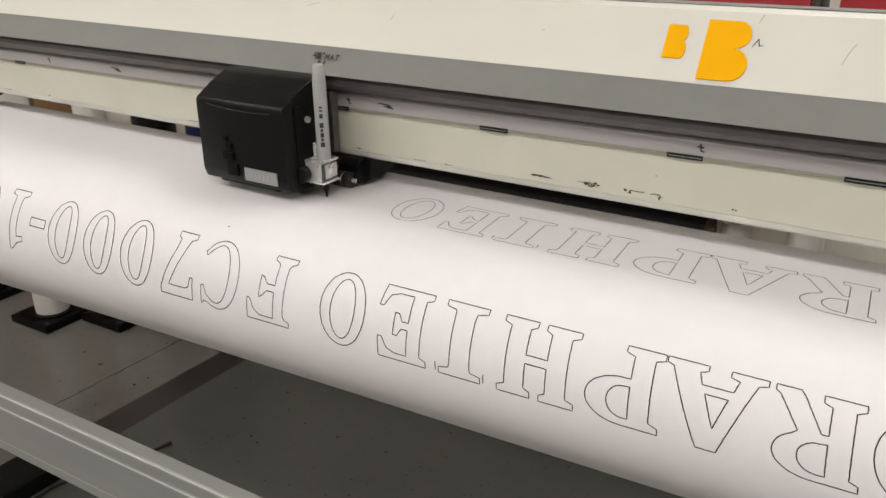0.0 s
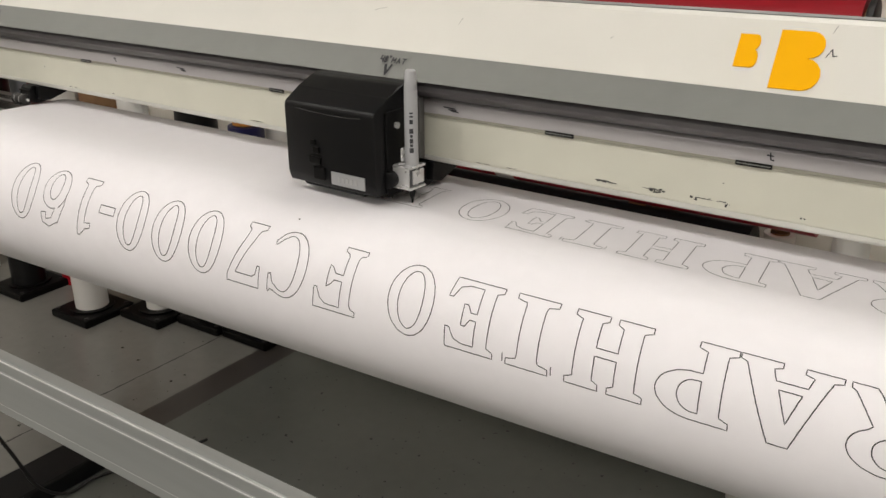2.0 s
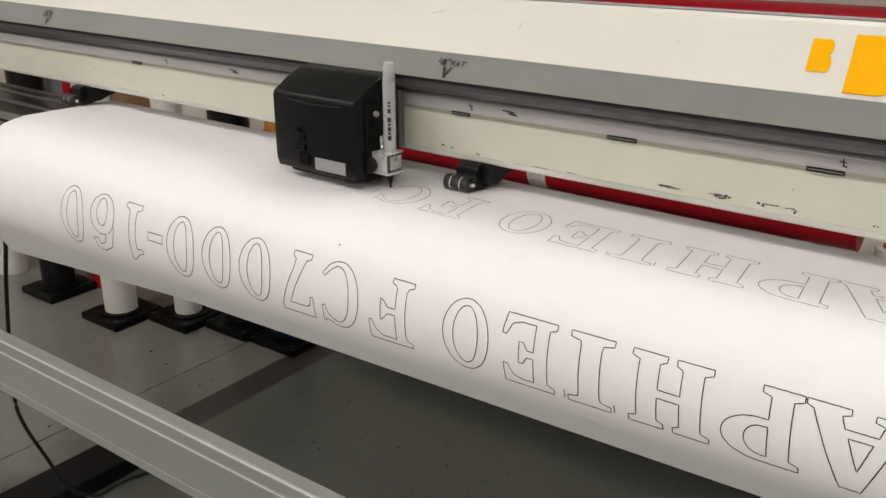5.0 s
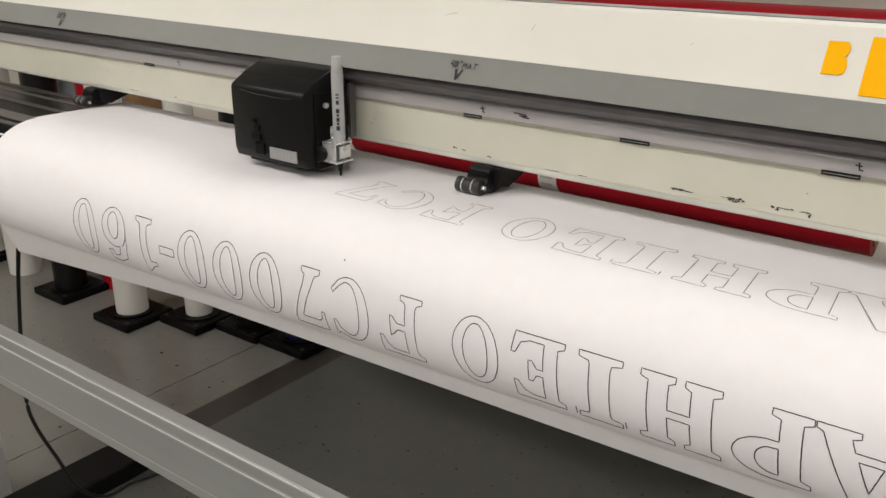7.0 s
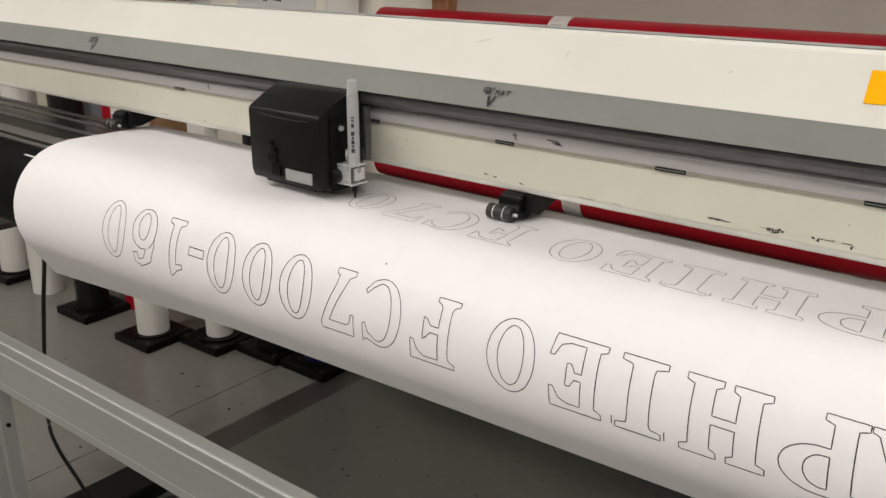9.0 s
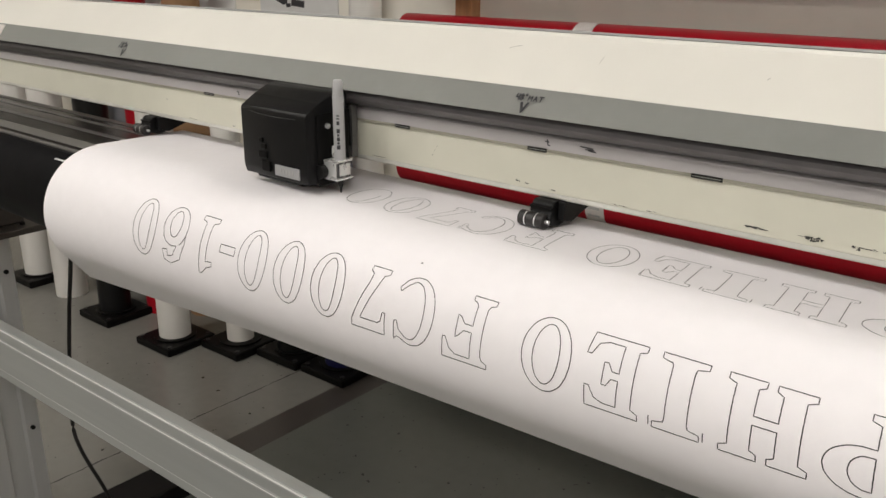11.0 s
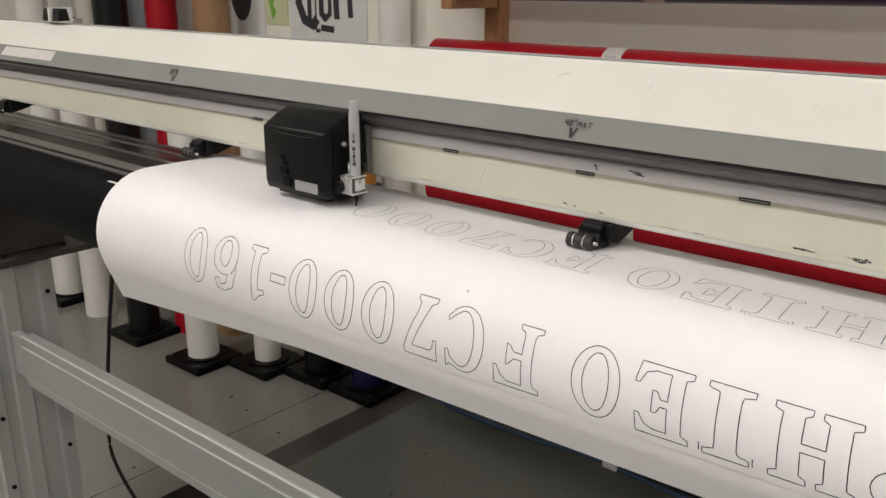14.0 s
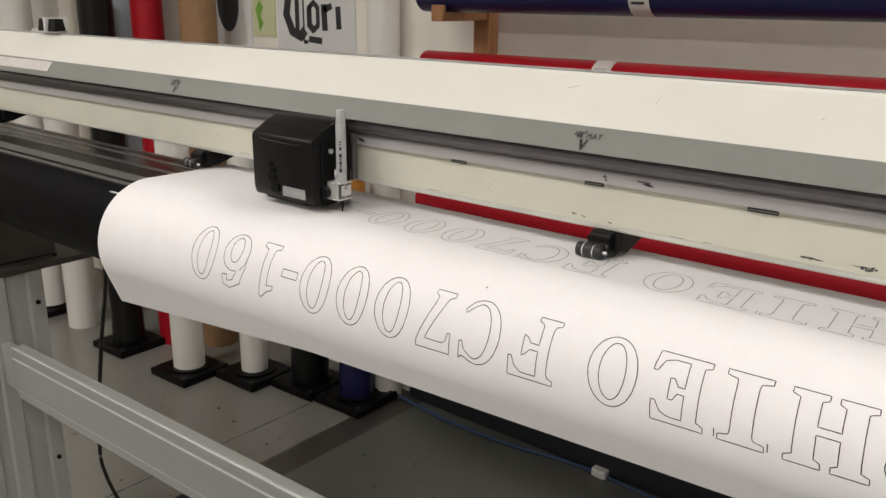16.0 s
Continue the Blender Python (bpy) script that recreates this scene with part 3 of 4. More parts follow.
# stand: legs, foot and front rail
for sgn, lx in ((1, -1.062), (-1, 1.55)):
    prof = [(-0.06, 0), (-0.06, 0.02), (-0.045, 0.026), (-0.045, 0.05), (-0.06, 0.056), (-0.06, 0.145), (0.105, 0.145), (0.105, 0.11), (0.09, 0.104), (0.09, 0.05), (0.105, 0.04), (0.105, 0.0), (0.075, 0.0), (0.07, 0.008),
            (0.03, 0.008), (0.025, 0.0), (-0.005, 0.0), (-0.010, 0.006), (-0.03, 0.006), (-0.035, 0.0)]
    bm = bmesh.new()
    lo = [bm.verts.new((lx - d * sgn, y, 0.0)) for y, d in prof]
    hi = [bm.verts.new((v.co.x, v.co.y, 0.7518)) for v in lo]
    for i in range(len(lo)):
        j = (i + 1) % len(lo)
        bm.faces.new((lo[i], lo[j], hi[j], hi[i]))
    bm.faces.new(lo)
    bm.faces.new(hi)
    part("leg", bm, ALU_LEG, plotter, "ridged aluminium stand leg")
    part("rail_bracket", box(lx + 0.001 * sgn if sgn > 0 else lx - 0.07, lx + 0.07 if sgn > 0 else lx - 0.001, 0.0, 0.018, 0.515, 0.61, 0.001), ALU_LEG, plotter, "flat plate that joins rail and leg")
    part("foot", box(lx - 0.06 + 0.055 * sgn, lx + 0.06 + 0.055 * sgn, -0.36, 0.445, 0.0, 0.05, 0.006), BLACK, plotter, "long black stand foot")
for bx, by, bz in ((-1.060, 0.088, 0.68), (-1.060, 0.088, 0.30), (-1.061, -0.045, 0.42), (-1.061, -0.045, 0.25)):
    part("bolt", rod((bx - 0.004, by, bz), (bx + 0.003, by, bz), 0.005, 10), SOCKET, plotter)
RA, RB = Vector((-1.0, -0.004, 0.016)), Vector((1.55, 0.070, 0.016))
rail_m = Matrix.Translation(RA) @ (RB - RA).to_track_quat("X", "Z").to_matrix().to_4x4()
ln = (RB - RA).length
bm = prism([(0, 0.49), (0, 0.508), (-0.003, 0.512), (-0.003, 0.578), (0, 0.582), (0, 0.600), (0.004, 0.604), (0.024, 0.604), (0.024, 0.49)], 0, ln)
bm.transform(rail_m)
rail = part("front_rail", bm, ALU, plotter, "wide aluminium front rail with groove lines")
# pale rods paint the highlights along the rail's top edge and grooves
for z, r in ((0.602, 0.0012), (0.580, 0.0007), (0.5105, 0.0007)):
    bm = rod((0.0, -0.002 + (0.003 if z > 0.6 else 0), z), (ln, -0.002 + (0.003 if z > 0.6 else 0), z), r, 8)
    bm.transform(rail_m)
    part("groove_highlight", bm, GROOVE_GLINT, rail, smooth=True)

# cable that hangs under the apron
cable = cord([(-0.795, 0.10, 0.97), (-0.815, 0.12, 0.80), (-0.86, 0.12, 0.64), (-0.895, 0.12, 0.51), (-0.926, 0.12, 0.355), (-0.918, 0.125, 0.285), (-0.93, 0.165, 0.17), (-0.93, 0.20, 0.07), (-0.925, 0.26, 0.012), (-0.93, 0.34, 0.0065),
              (-0.90, 0.42, 0.0065), (-0.86, 0.50, 0.0065), (-0.83, 0.615, 0.0065)], 0.0041)
tagged(obj("power_cable", cable, CABLE, smooth=True), "black power cable that hangs down to the floor", "cable")

# ---- paper and its drawing ----
YC, PZ = -0.045, 1.0775
PX0, PX1 = -0.345, 1.35
R0, TAPER = 0.086, 0.019      # the drape narrows slowly along x
HANG = 111      # degrees from the top
TILT = -math.degrees(math.atan(TAPER))
paper = tagged(empty("paper_sheet"), "long white paper sheet with outlined lettering, draped over the platen", "paper")
prof = [(YC, PZ)] + [(y / 1000, PZ) for y in range(-36, 86, 15)] + [(0.095, PZ - 0.0008), (0.105, 1.073), (0.112, 1.062), (0.115, 1.04), (0.116, 0.90)]
prof2 = [(y, z - 0.0003) if i < 10 else (y - 0.0003, z) for i, (y, z) in enumerate(prof)]
part("flat_sheet", prism(prof + prof2[::-1], PX0, PX1), PAPER, paper, smooth=True)


def drape_radius(x):
    return R0 - (x - PX0) * TAPER


def on_drape(x, degrees, lift=0.0):
    """A point of the drape in the tail's own space, whose x axis is the axis of the drape."""
    a, r = radians(min(degrees, HANG)), drape_radius(x) + lift
    loose = max(degrees - HANG, 0) / 45 * (0.024 + 0.030 * max(0.0, 1 - (x - PX0) / 0.4))      # past this angle the sheet hangs straight
    return (x - PX0, -r * math.sin(a) - loose * math.cos(a), r * math.cos(a) - loose * math.sin(a))


def drape_strip(a0, a1, lift):
    """A curved strip of the sheet between two angles from the top."""
    cols = (PX0, -0.245, -0.145, -0.045, 0.055, 0.2, 0.4, 0.8, PX1)
    bm, grid, n = bmesh.new(), [], max(24, int((a1 - a0) / 2))
    for depth in (0.0, -0.00005):
        for x in cols:
            grid.append([bm.verts.new(on_drape(x, a0 + (a1 - a0) * k / n, lift + depth)) for k in range(n + 1)])
    m = len(cols)
    for base in (0, m):
        for c in range(base, base + m - 1):
            for k in range(n):
                bm.faces.new((grid[c][k], grid[c + 1][k], grid[c + 1][k + 1], grid[c][k + 1]))
    for c in range(m - 1):
        for k in (0, n):
            bm.faces.new((grid[c][k], grid[c + 1][k], grid[c + m + 1][k], grid[c + m][k]))
    for c in (0, m - 1):
        for k in range(n):
            bm.faces.new((grid[c][k], grid[c][k + 1], grid[c + m][k + 1], grid[c + m][k]))
    return bm


tail = part("tail", drape_strip(-45, 92, 0.0), PAPER, paper, "curved front of the sheet", True)
sheet_end = part("sheet_end", drape_strip(20, 156, -0.00012), PAPER, paper, "loose curled end of the sheet", True)


def tail_pose(dx, degrees):
    return pose(PX0 + dx, YC, PZ - R0, degrees, TILT, 0)


tail.matrix_basis = sheet_end.matrix_basis = tail_pose(0, 0)


def ell(cx, cy, rx, ry, a0=0, a1=360, n=40):
    return [(cx + rx * math.cos(radians(a0 + (a1 - a0) * k / n)), cy + ry * math.sin(radians(a0 + (a1 - a0) * k / n))) for k in range(n + 1)]


def column(x0, x1, serif=0.18):
    """An upright bar with feet, as a closed outline in a box one high."""
    w = x1 - x0
    a, b = x0 + w * serif, x1 - w * serif
    return [(x0, 0), (x1, 0), (x1, 0.08), (b + 0.02, 0.11), (b, 0.17), (b, 0.83), (b + 0.02, 0.89), (x1, 0.92), (x1, 1), (x0, 1), (x0, 0.92), (a - 0.02, 0.89), (a, 0.83), (a, 0.17), (a - 0.02, 0.11), (x0, 0.08), (x0, 0)]


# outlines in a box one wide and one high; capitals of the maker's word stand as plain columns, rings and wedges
SHAPES = {
    "F": [[(0, 0), (0.5, 0), (0.5, 0.07), (0.4, 0.1), (0.37, 0.15), (0.37, 0.44), (0.55, 0.44), (0.64, 0.36), (0.72, 0.33), (0.72, 0.66), (0.64, 0.62), (0.55, 0.54), (0.37, 0.54), (0.37, 0.92), (0.7, 0.92), (0.84, 0.85), (0.93, 0.70), (1, 0.70), (1, 1), (0, 1), (0, 0.93), (0.1, 0.9), (0.14, 0.84), (0.14, 0.16), (0.1, 0.1), (0, 0.07), (0, 0)]],
    "C": [ell(0.55, 0.5, 0.55, 0.52, 75, 305, 40) + [(1.0, 0.2), (0.96, 0.26), (0.8, 0.14)] + ell(0.6, 0.5, 0.34, 0.44, 300, 60, 28)[2:] + [(0.86, 0.84), (0.93, 0.70), (1.0, 0.72), (1.0, 1.0), (0.92, 0.94)] + ell(0.55, 0.5, 0.55, 0.52, 68, 75, 3)],
    "7": [[(0.08, 0.66), (0.0, 0.66), (0.0, 1.0), (1.0, 1.0), (1.0, 0.9), (0.62, 0.28), (0.58, 0.12), (0.68, 0.08), (0.68, 0), (0.12, 0), (0.12, 0.08), (0.26, 0.12), (0.36, 0.3), (0.74, 0.84), (0.22, 0.84), (0.12, 0.8), (0.08, 0.66)]],
    "0": [ell(0.5, 0.5, 0.5, 0.52, 90, 450, 48), ell(0.5, 0.5, 0.24, 0.43, 90, 450, 40)],
    "-": [[(0, 0.4), (1, 0.4), (1, 0.54), (0, 0.54), (0, 0.4)]],
    "1": [[(0.1, 0), (1.0, 0), (1.0, 0.08), (0.76, 0.12), (0.74, 0.2), (0.74, 1.0), (0.6, 1.0), (0.3, 0.88), (0.02, 0.84), (0.02, 0.76), (0.36, 0.78), (0.36, 0.2), (0.34, 0.12), (0.1, 0.08), (0.1, 0)]],
    "6": [ell(0.5, 0.34, 0.5, 0.36, 120, 380, 36) + ell(0.5, 0.4, 0.5, 0.3, 30, 85, 8) + [(0.36, 0.68), (0.5, 0.86), (0.72, 0.9), (0.74, 0.78), (0.94, 0.8), (0.88, 0.97), (0.6, 1.02), (0.2, 0.9), (0.02, 0.6), (0.02, 0.4)] + ell(0.5, 0.34, 0.5, 0.36, 175, 180, 2), ell(0.52, 0.3, 0.22, 0.24, 90, 450, 32)],
    "ring": [ell(0.5, 0.5, 0.5, 0.52, 90, 450, 48), ell(0.5, 0.5, 0.27, 0.42, 90, 450, 40)],
    "column": [column(0.12, 0.88, 0.26), [(0.06, 0.86), (0.06, 0.98)], [(0.94, 0.86), (0.94, 0.98)]],
    "step": [[(0, 0), (0.94, 0), (1, 0.3), (0.92, 0.3), (0.82, 0.14), (0.66, 0.09), (0.38, 0.09), (0.38, 0.46), (0.5, 0.46), (0.58, 0.36), (0.66, 0.36), (0.66, 0.66), (0.58, 0.66), (0.5, 0.56), (0.38, 0.56), (0.38, 0.91), (0.62, 0.91), (0.78, 0.86), (0.88, 0.72), (0.96, 0.72), (0.94, 1), (0, 1), (0, 0.92), (0.12, 0.88), (0.12, 0.12), (0, 0.08), (0, 0)]],
    "pair": [[(0, 0), (0.44, 0), (0.44, 0.08), (0.36, 0.12), (0.36, 0.45), (0.64, 0.45), (0.64, 0.12), (0.56, 0.08), (0.56, 0), (1, 0), (1, 0.08), (0.9, 0.12), (0.9, 0.88), (1, 0.92), (1, 1), (0.56, 1), (0.56, 0.92), (0.64, 0.88), (0.64, 0.56), (0.36, 0.56), (0.36, 0.88), (0.44, 0.92), (0.44, 1), (0, 1), (0, 0.92), (0.1, 0.88), (0.1, 0.12), (0, 0.08), (0, 0)]],
    "flag": [[(0, 0), (0.52, 0), (0.52, 0.08), (0.4, 0.12), (0.4, 0.4)] + ell(0.5, 0.7, 0.5, 0.3, -90, 90, 24) + [(0, 1), (0, 0.92), (0.12, 0.88), (0.12, 0.12), (0, 0.08), (0, 0)], [(0.4, 0.5)] + ell(0.48, 0.7, 0.22, 0.2, -90, 90, 18) + [(0.4, 0.9), (0.4, 0.5)]],
    "wedge": [[(0, 0), (0.36, 0), (0.36, 0.07), (0.27, 0.1), (0.31, 0.24), (0.62, 0.24), (0.66, 0.1), (0.58, 0.07), (0.58, 0), (1, 0), (1, 0.07), (0.93, 0.1), (0.62, 1), (0.42, 1), (0.09, 0.1), (0, 0.07), (0, 0)], [(0.35, 0.34), (0.58, 0.34), (0.47, 0.72), (0.35, 0.34)]],
    "flagleg": [[(0, 0), (0.46, 0), (0.46, 0.08), (0.36, 0.12), (0.36, 0.44), (0.44, 0.44), (0.66, 0.07), (0.72, 0), (1, 0), (1, 0.07), (0.94, 0.1), (0.7, 0.46)] + ell(0.5, 0.73, 0.46, 0.27, -55, 90, 20) + [(0, 1), (0, 0.92), (0.1, 0.88), (0.1, 0.12), (0, 0.08), (0, 0)], [(0.36, 0.54)] + ell(0.46, 0.73, 0.22, 0.18, -90, 90, 18) + [(0.36, 0.91), (0.36, 0.54)]],
}
LINE = [("0", -0.1365, -0.0925), ("6", -0.078, -0.035), ("1", -0.016, 0.014), ("-", 0.025, 0.049), ("0", 0.056, 0.0985), ("0", 0.1115, 0.153), ("0", 0.1655, 0.208), ("7", 0.222, 0.262), ("C", 0.273, 0.3155), ("F", 0.3275, 0.373),
        ("ring", 0.405, 0.448), ("step", 0.460, 0.505), ("column", 0.511, 0.556), ("pair", 0.564, 0.621), ("flag", 0.629, 0.678), ("wedge", 0.679, 0.740), ("flagleg", 0.744, 0.793), ("ring", 0.799, 0.850)]
H = 0.057


def resample(line, step):
    out = [line[0]]
    for a, b in zip(line, line[1:]):
        n = max(1, int(math.hypot(b[0] - a[0], b[1] - a[1]) / step + 0.5))
        out += [(a[0] + (b[0] - a[0]) * k / n, a[1] + (b[1] - a[1]) * k / n) for k in range(1, n + 1)]
    return out


def outline_lines(shape, x0, x1, s0, step, wobble=0.00008):
    """The strokes of one sign in sheet metres (x, s); the text stands on its head."""
    res = []
    for line in SHAPES[shape]:
        pts = [(x1 - u * (x1 - x0), s0 + v * H) for u, v in line]
        pts = resample(pts, step)
        res.append([(x + wobble * math.sin(s * 900 + x * 300), s + wobble * math.sin(x * 800)) for x, s in pts])
    return res


def ink_mesh(lines, place, width=0.0008):
    bm = bmesh.new()
    for pts in lines:
        n = len(pts)
        prev = None
        for i, (x, s) in enumerate(pts):
            ax, as_ = pts[max(i - 1, 0)]
            bx, bs = pts[min(i + 1, n - 1)]
            d = math.hypot(bx - ax, bs - as_) or 1
            nx, ns = -(bs - as_) / d * width / 2, (bx - ax) / d * width / 2
            pair = (bm.verts.new(place(x + nx, s + ns)), bm.verts.new(place(x - nx, s - ns)))
            if prev:
                bm.faces.new((prev[0], pair[0], pair[1], prev[1]))
            prev = pair
    return bm


def on_tail(x, s):
    return on_drape(x + 0.06 * (s - 0.03), 41.8 + s / H * 44.4, 0.0003)


S_UP = -0.0895
bm = bmesh.new()
bm.faces.new([bm.verts.new(on_drape(0.2795 + 0.0010 * math.cos(k) * (1.3 if k < 1 else 0.8), 30.0 + 0.7 * math.sin(k), 0.0003)) for k in (0, 0.9, 1.8, 2.7, 3.6, 4.5, 5.4)])
part("speck", bm, SCUFF, tail, "small dark speck on the paper")
for shape, x0, x1 in LINE:
    part("drawn_sign", ink_mesh(outline_lines(shape, x0, x1, 0.0, 0.002), on_tail), INK, tail, "thin black pen outline")

# second line: signs drawn before the start, and pieces that the pen adds one by one
UP_SHIFT = -0.015


def on_flat(x, s):
    return (x + 0.09 * (s - S_UP - 0.028), YC - s, PZ + 0.0004)


upper_done, upper_new = [], []
WHEN = {9: (0.0, 2.2), 8: (2.4, 4.3), 7: (4.5, 6.9), 6: (7.0, 9.0), 5: (9.2, 12.0), 4: (12.1, 14.8), 3: (14.9, 15.3), 2: (15.4, 17.5)}
for i, (shape, x0, x1) in enumerate(LINE):
    if i < 2:
        continue
    lines = outline_lines(shape, x0 + UP_SHIFT, x1 + UP_SHIFT, S_UP, 0.004)
    if i >= 10:
        upper_done.append(part("drawn_sign", ink_mesh(lines, on_flat, 0.0006), INK, paper, "thin black pen outline"))
        continue
    t0, t1 = WHEN[i]
    pieces = []
    for l in lines:
        n = max(2, len(l) // 6)
        pieces += [l[k:k + n + 1] for k in range(0, len(l) - 1, n)]
    for k, l in enumerate(pieces):
        upper_new.append((part("drawn_stroke", ink_mesh([l], on_flat, 0.0006), INK, paper, "thin black pen stroke"), t0 + (t1 - t0) * (k + 1) / len(pieces)))

# ---- stock rolls behind ----


def wall_roll(name, mat, x0, x1, y, z, r, label, tape_x):
    top = tagged(empty(name), label, "vinyl roll", group="rolls on the wall rack")
    part("roll_body", tube((x0, y, z), (x1, y, z), r, 0.03), mat, top, smooth=True)
    part("core", tube((x0 - 0.004, y, z), (x1 + 0.004, y, z), 0.0298, 0.026), KRAFT, top, "brown cardboard core", True)
    if tape_x is not None:
        band = part("tape_band", tube((tape_x - 0.025, y, z), (tape_x + 0.025, y, z), r + 0.0012, r + 0.0002), TAPE, top, "pale printed label band", True)
        for k in range(4):
            a = radians(-120 + 22 * k)
            rr = r + 0.0016
            bm = bmesh.new()
            p = [(tape_x - 0.018, a), (tape_x + 0.014, a), (tape_x + 0.014, a + 0.12), (tape_x - 0.018, a + 0.12)]
            bm.faces.new([bm.verts.new((px, y + rr * math.sin(pa), z + rr * math.cos(pa))) for px, pa in p])
            part("print_bar", bm, BAR if mat is NAVY else PALEBAR, band)
    return top


def rack_bracket(x, z, stop=True):
    top = tagged(empty("rack_bracket"), "short wooden arm of the wall rack", "bracket", group="rack brackets")
    part("arm", box(x - 0.020, x + 0.020, FLOOR_N - (0.225 if stop else 0.185), FLOOR_N - 0.0455, z - 0.078, z - 0.0555, 0.003), WOOD, top)
    if stop:
        part("end_stop", box(x - 0.020, x + 0.020, FLOOR_N - 0.24, FLOOR_N - 0.2255, z - 0.078, z - 0.036, 0.003), WOOD, top)


def rack_post(x, z0, z1):
    top = tagged(empty("rack_post"), "upright wooden batten of the wall rack", "batten", group="rack posts")
    part("batten", box(x - 0.028, x + 0.028, FLOOR_N - 0.045, FLOOR_N - 0.0005, z0, z1, 0.003), WOOD, top)
    for k in range(3):
        zz = z0 + (z1 - z0) * (0.12 + 0.38 * k)
        part("screw", rod((x, FLOOR_N - 0.045, zz), (x, FLOOR_N - 0.048, zz), 0.005, 8), STEEL, top)


RY = 1.14
roll = wall_roll("red_vinyl_roll", RED, -0.845, 0.522, RY, 1.135, 0.050, "glossy red vinyl roll lying on the wall rack", -0.279)
part("end_plug", rod((0.527, RY, 1.135), (0.540, RY, 1.135), 0.047, 32, bevel=0.003), RUBBER, roll, "dark plug in the roll's end", True)
wall_roll("red_vinyl_roll", RED, 0.572, 1.15, RY, 1.137, 0.054, "short red vinyl roll beside the long one", None)
wall_roll("red_vinyl_roll", RED, -0.85, 0.505, RY, 0.770, 0.050, "dark red vinyl roll on the lower rack arms", -0.21)
wall_roll("navy_vinyl_roll", NAVY, -0.85, 1.1, RY, 1.343, 0.055, "navy blue vinyl roll on the upper rack arms", -0.19)
# black roll added to fill the dark space below the lower red roll
wall_roll("black_vinyl_roll", BLACKV, -0.86, 0.38, RY, 0.655, 0.060, "black vinyl roll added to darken the space under the red one", None)
for bx, z0, z1 in ((-0.765, 0.5, 1.55), (0.85, 1.0, 1.55), (0.45, 0.95, 1.09), (0.12, 0.5, 0.9)):
    rack_post(bx, z0, z1)
for bx, bz in ((-0.765, 1.140), (-0.765, 1.343), (0.45, 1.140), (0.85, 1.140), (0.85, 1.343), (-0.765, 0.775), (0.12, 0.775), (-0.765, 0.655), (0.12, 0.655)):
    rack_bracket(bx, bz, bz > 1)


def standing_roll(mat, x, y, r, h, label, socket=True, z0=0.03):
    top = tagged(empty("standing_roll"), label, "vinyl roll", group="rolls standing on the floor")
    part("roll_body", tube((x, y, z0), (x, y, h), r, r * 0.62), mat, top, smooth=True)
    if h < 3:
        part("core", tube((x, y, z0), (x, y, h + 0.004), r * 0.615, r * 0.602), KRAFT, top, "cardboard core", True)
    return top


def socket_base(x, y, w, turn=0.0):
    top = tagged(empty("roll_socket"), "square black plastic roll socket on the floor", "roll socket", group="roll sockets")
    bm = box(-w, w, -w, w, 0.0, 0.028, 0.006)
    bm.transform(pose(x, y, 0, 0, 0, turn))
    part("base", bm, SOCKET, top)
    part("cup", tube((x, y, 0.0282), (x, y, 0.034), w * 0.75, w * 0.45, 24), SOCKET, top)
    for k in range(4):
        a = math.pi / 4 + k * math.pi / 2 + radians(turn)
        part("bolt", rod((x + w * 1.15 * math.cos(a), y + w * 1.15 * math.sin(a), 0.0282), (x + w * 1.15 * math.cos(a), y + w * 1.15 * math.sin(a), 0.032), 0.008, 8), RUBBER, top)


for rx, ry in ((-2.18, 0.90), (-1.79, 0.91), (-1.585, 1.045), (-1.38, 1.13), (-1.17, 1.15), (-2.80, 0.90)):
    socket_base(rx, ry, 0.1, 2)
standing_roll(BLACKV, -2.18, 0.90, 0.06, 1.55, "tall black vinyl roll standing in a socket", z0=0.034)
standing_roll(WHITEV, -1.79, 0.91, 0.056, 0.98, "white vinyl roll standing in a black socket", z0=0.034)
standing_roll(RED, -2.10, 1.05, 0.056, 1.55, "tall red vinyl roll standing on the floor", z0=0.0)
standing_roll(KRAFT, -1.95, 1.16, 0.065, 1.55, "brown cardboard tube standing near the wall", z0=0.0)
standing_roll(WHITEV, -1.585, 1.045, 0.047, 0.95, "white vinyl roll standing in a black socket", z0=0.034)
standing_roll(BLACKV, -1.38, 1.13, 0.066, 0.95, "black vinyl roll standing in a black socket", z0=0.034)
standing_roll(NAVY, -1.17, 1.15, 0.056, 0.72, "navy blue vinyl roll with an orange core standing in a socket", z0=0.034)
standing_roll(WHITEV, -2.80, 0.90, 0.062, 1.5, "white vinyl roll standing in a black socket", z0=0.034)
standing_roll(WHITEV, -2.53, 0.90, 0.062, 1.2, "white vinyl roll standing on the floor", z0=0.0)
standing_roll(WHITEV, -2.52, 1.08, 0.055, 1.3, "white vinyl roll standing behind the others", z0=0.0)
standing_roll(GREYV, -2.56, 1.22, 0.055, 1.5, "pale blue-grey vinyl roll standing at the wall", z0=0.0)
standing_roll(WHITEV, -2.19, 1.22, 0.05, 1.5, "white vinyl roll standing at the wall", z0=0.0)
standing_roll(WHITEV, -1.13, 1.26, 0.05, 1.6, "white vinyl roll standing beside the printed sign", z0=0.0)
standing_roll(WHITEV, -3.0, 1.1, 0.07, 1.6, "white vinyl roll standing behind the others", z0=0.0)
standing_roll(WHITEV, 0.42, 1.20, 0.032, 0.69, "short white vinyl roll standing under the rack", z0=0.0)
standing_roll(WHITEV, 0.56, 1.20, 0.036, 0.72, "short white vinyl roll standing under the rack", z0=0.0)
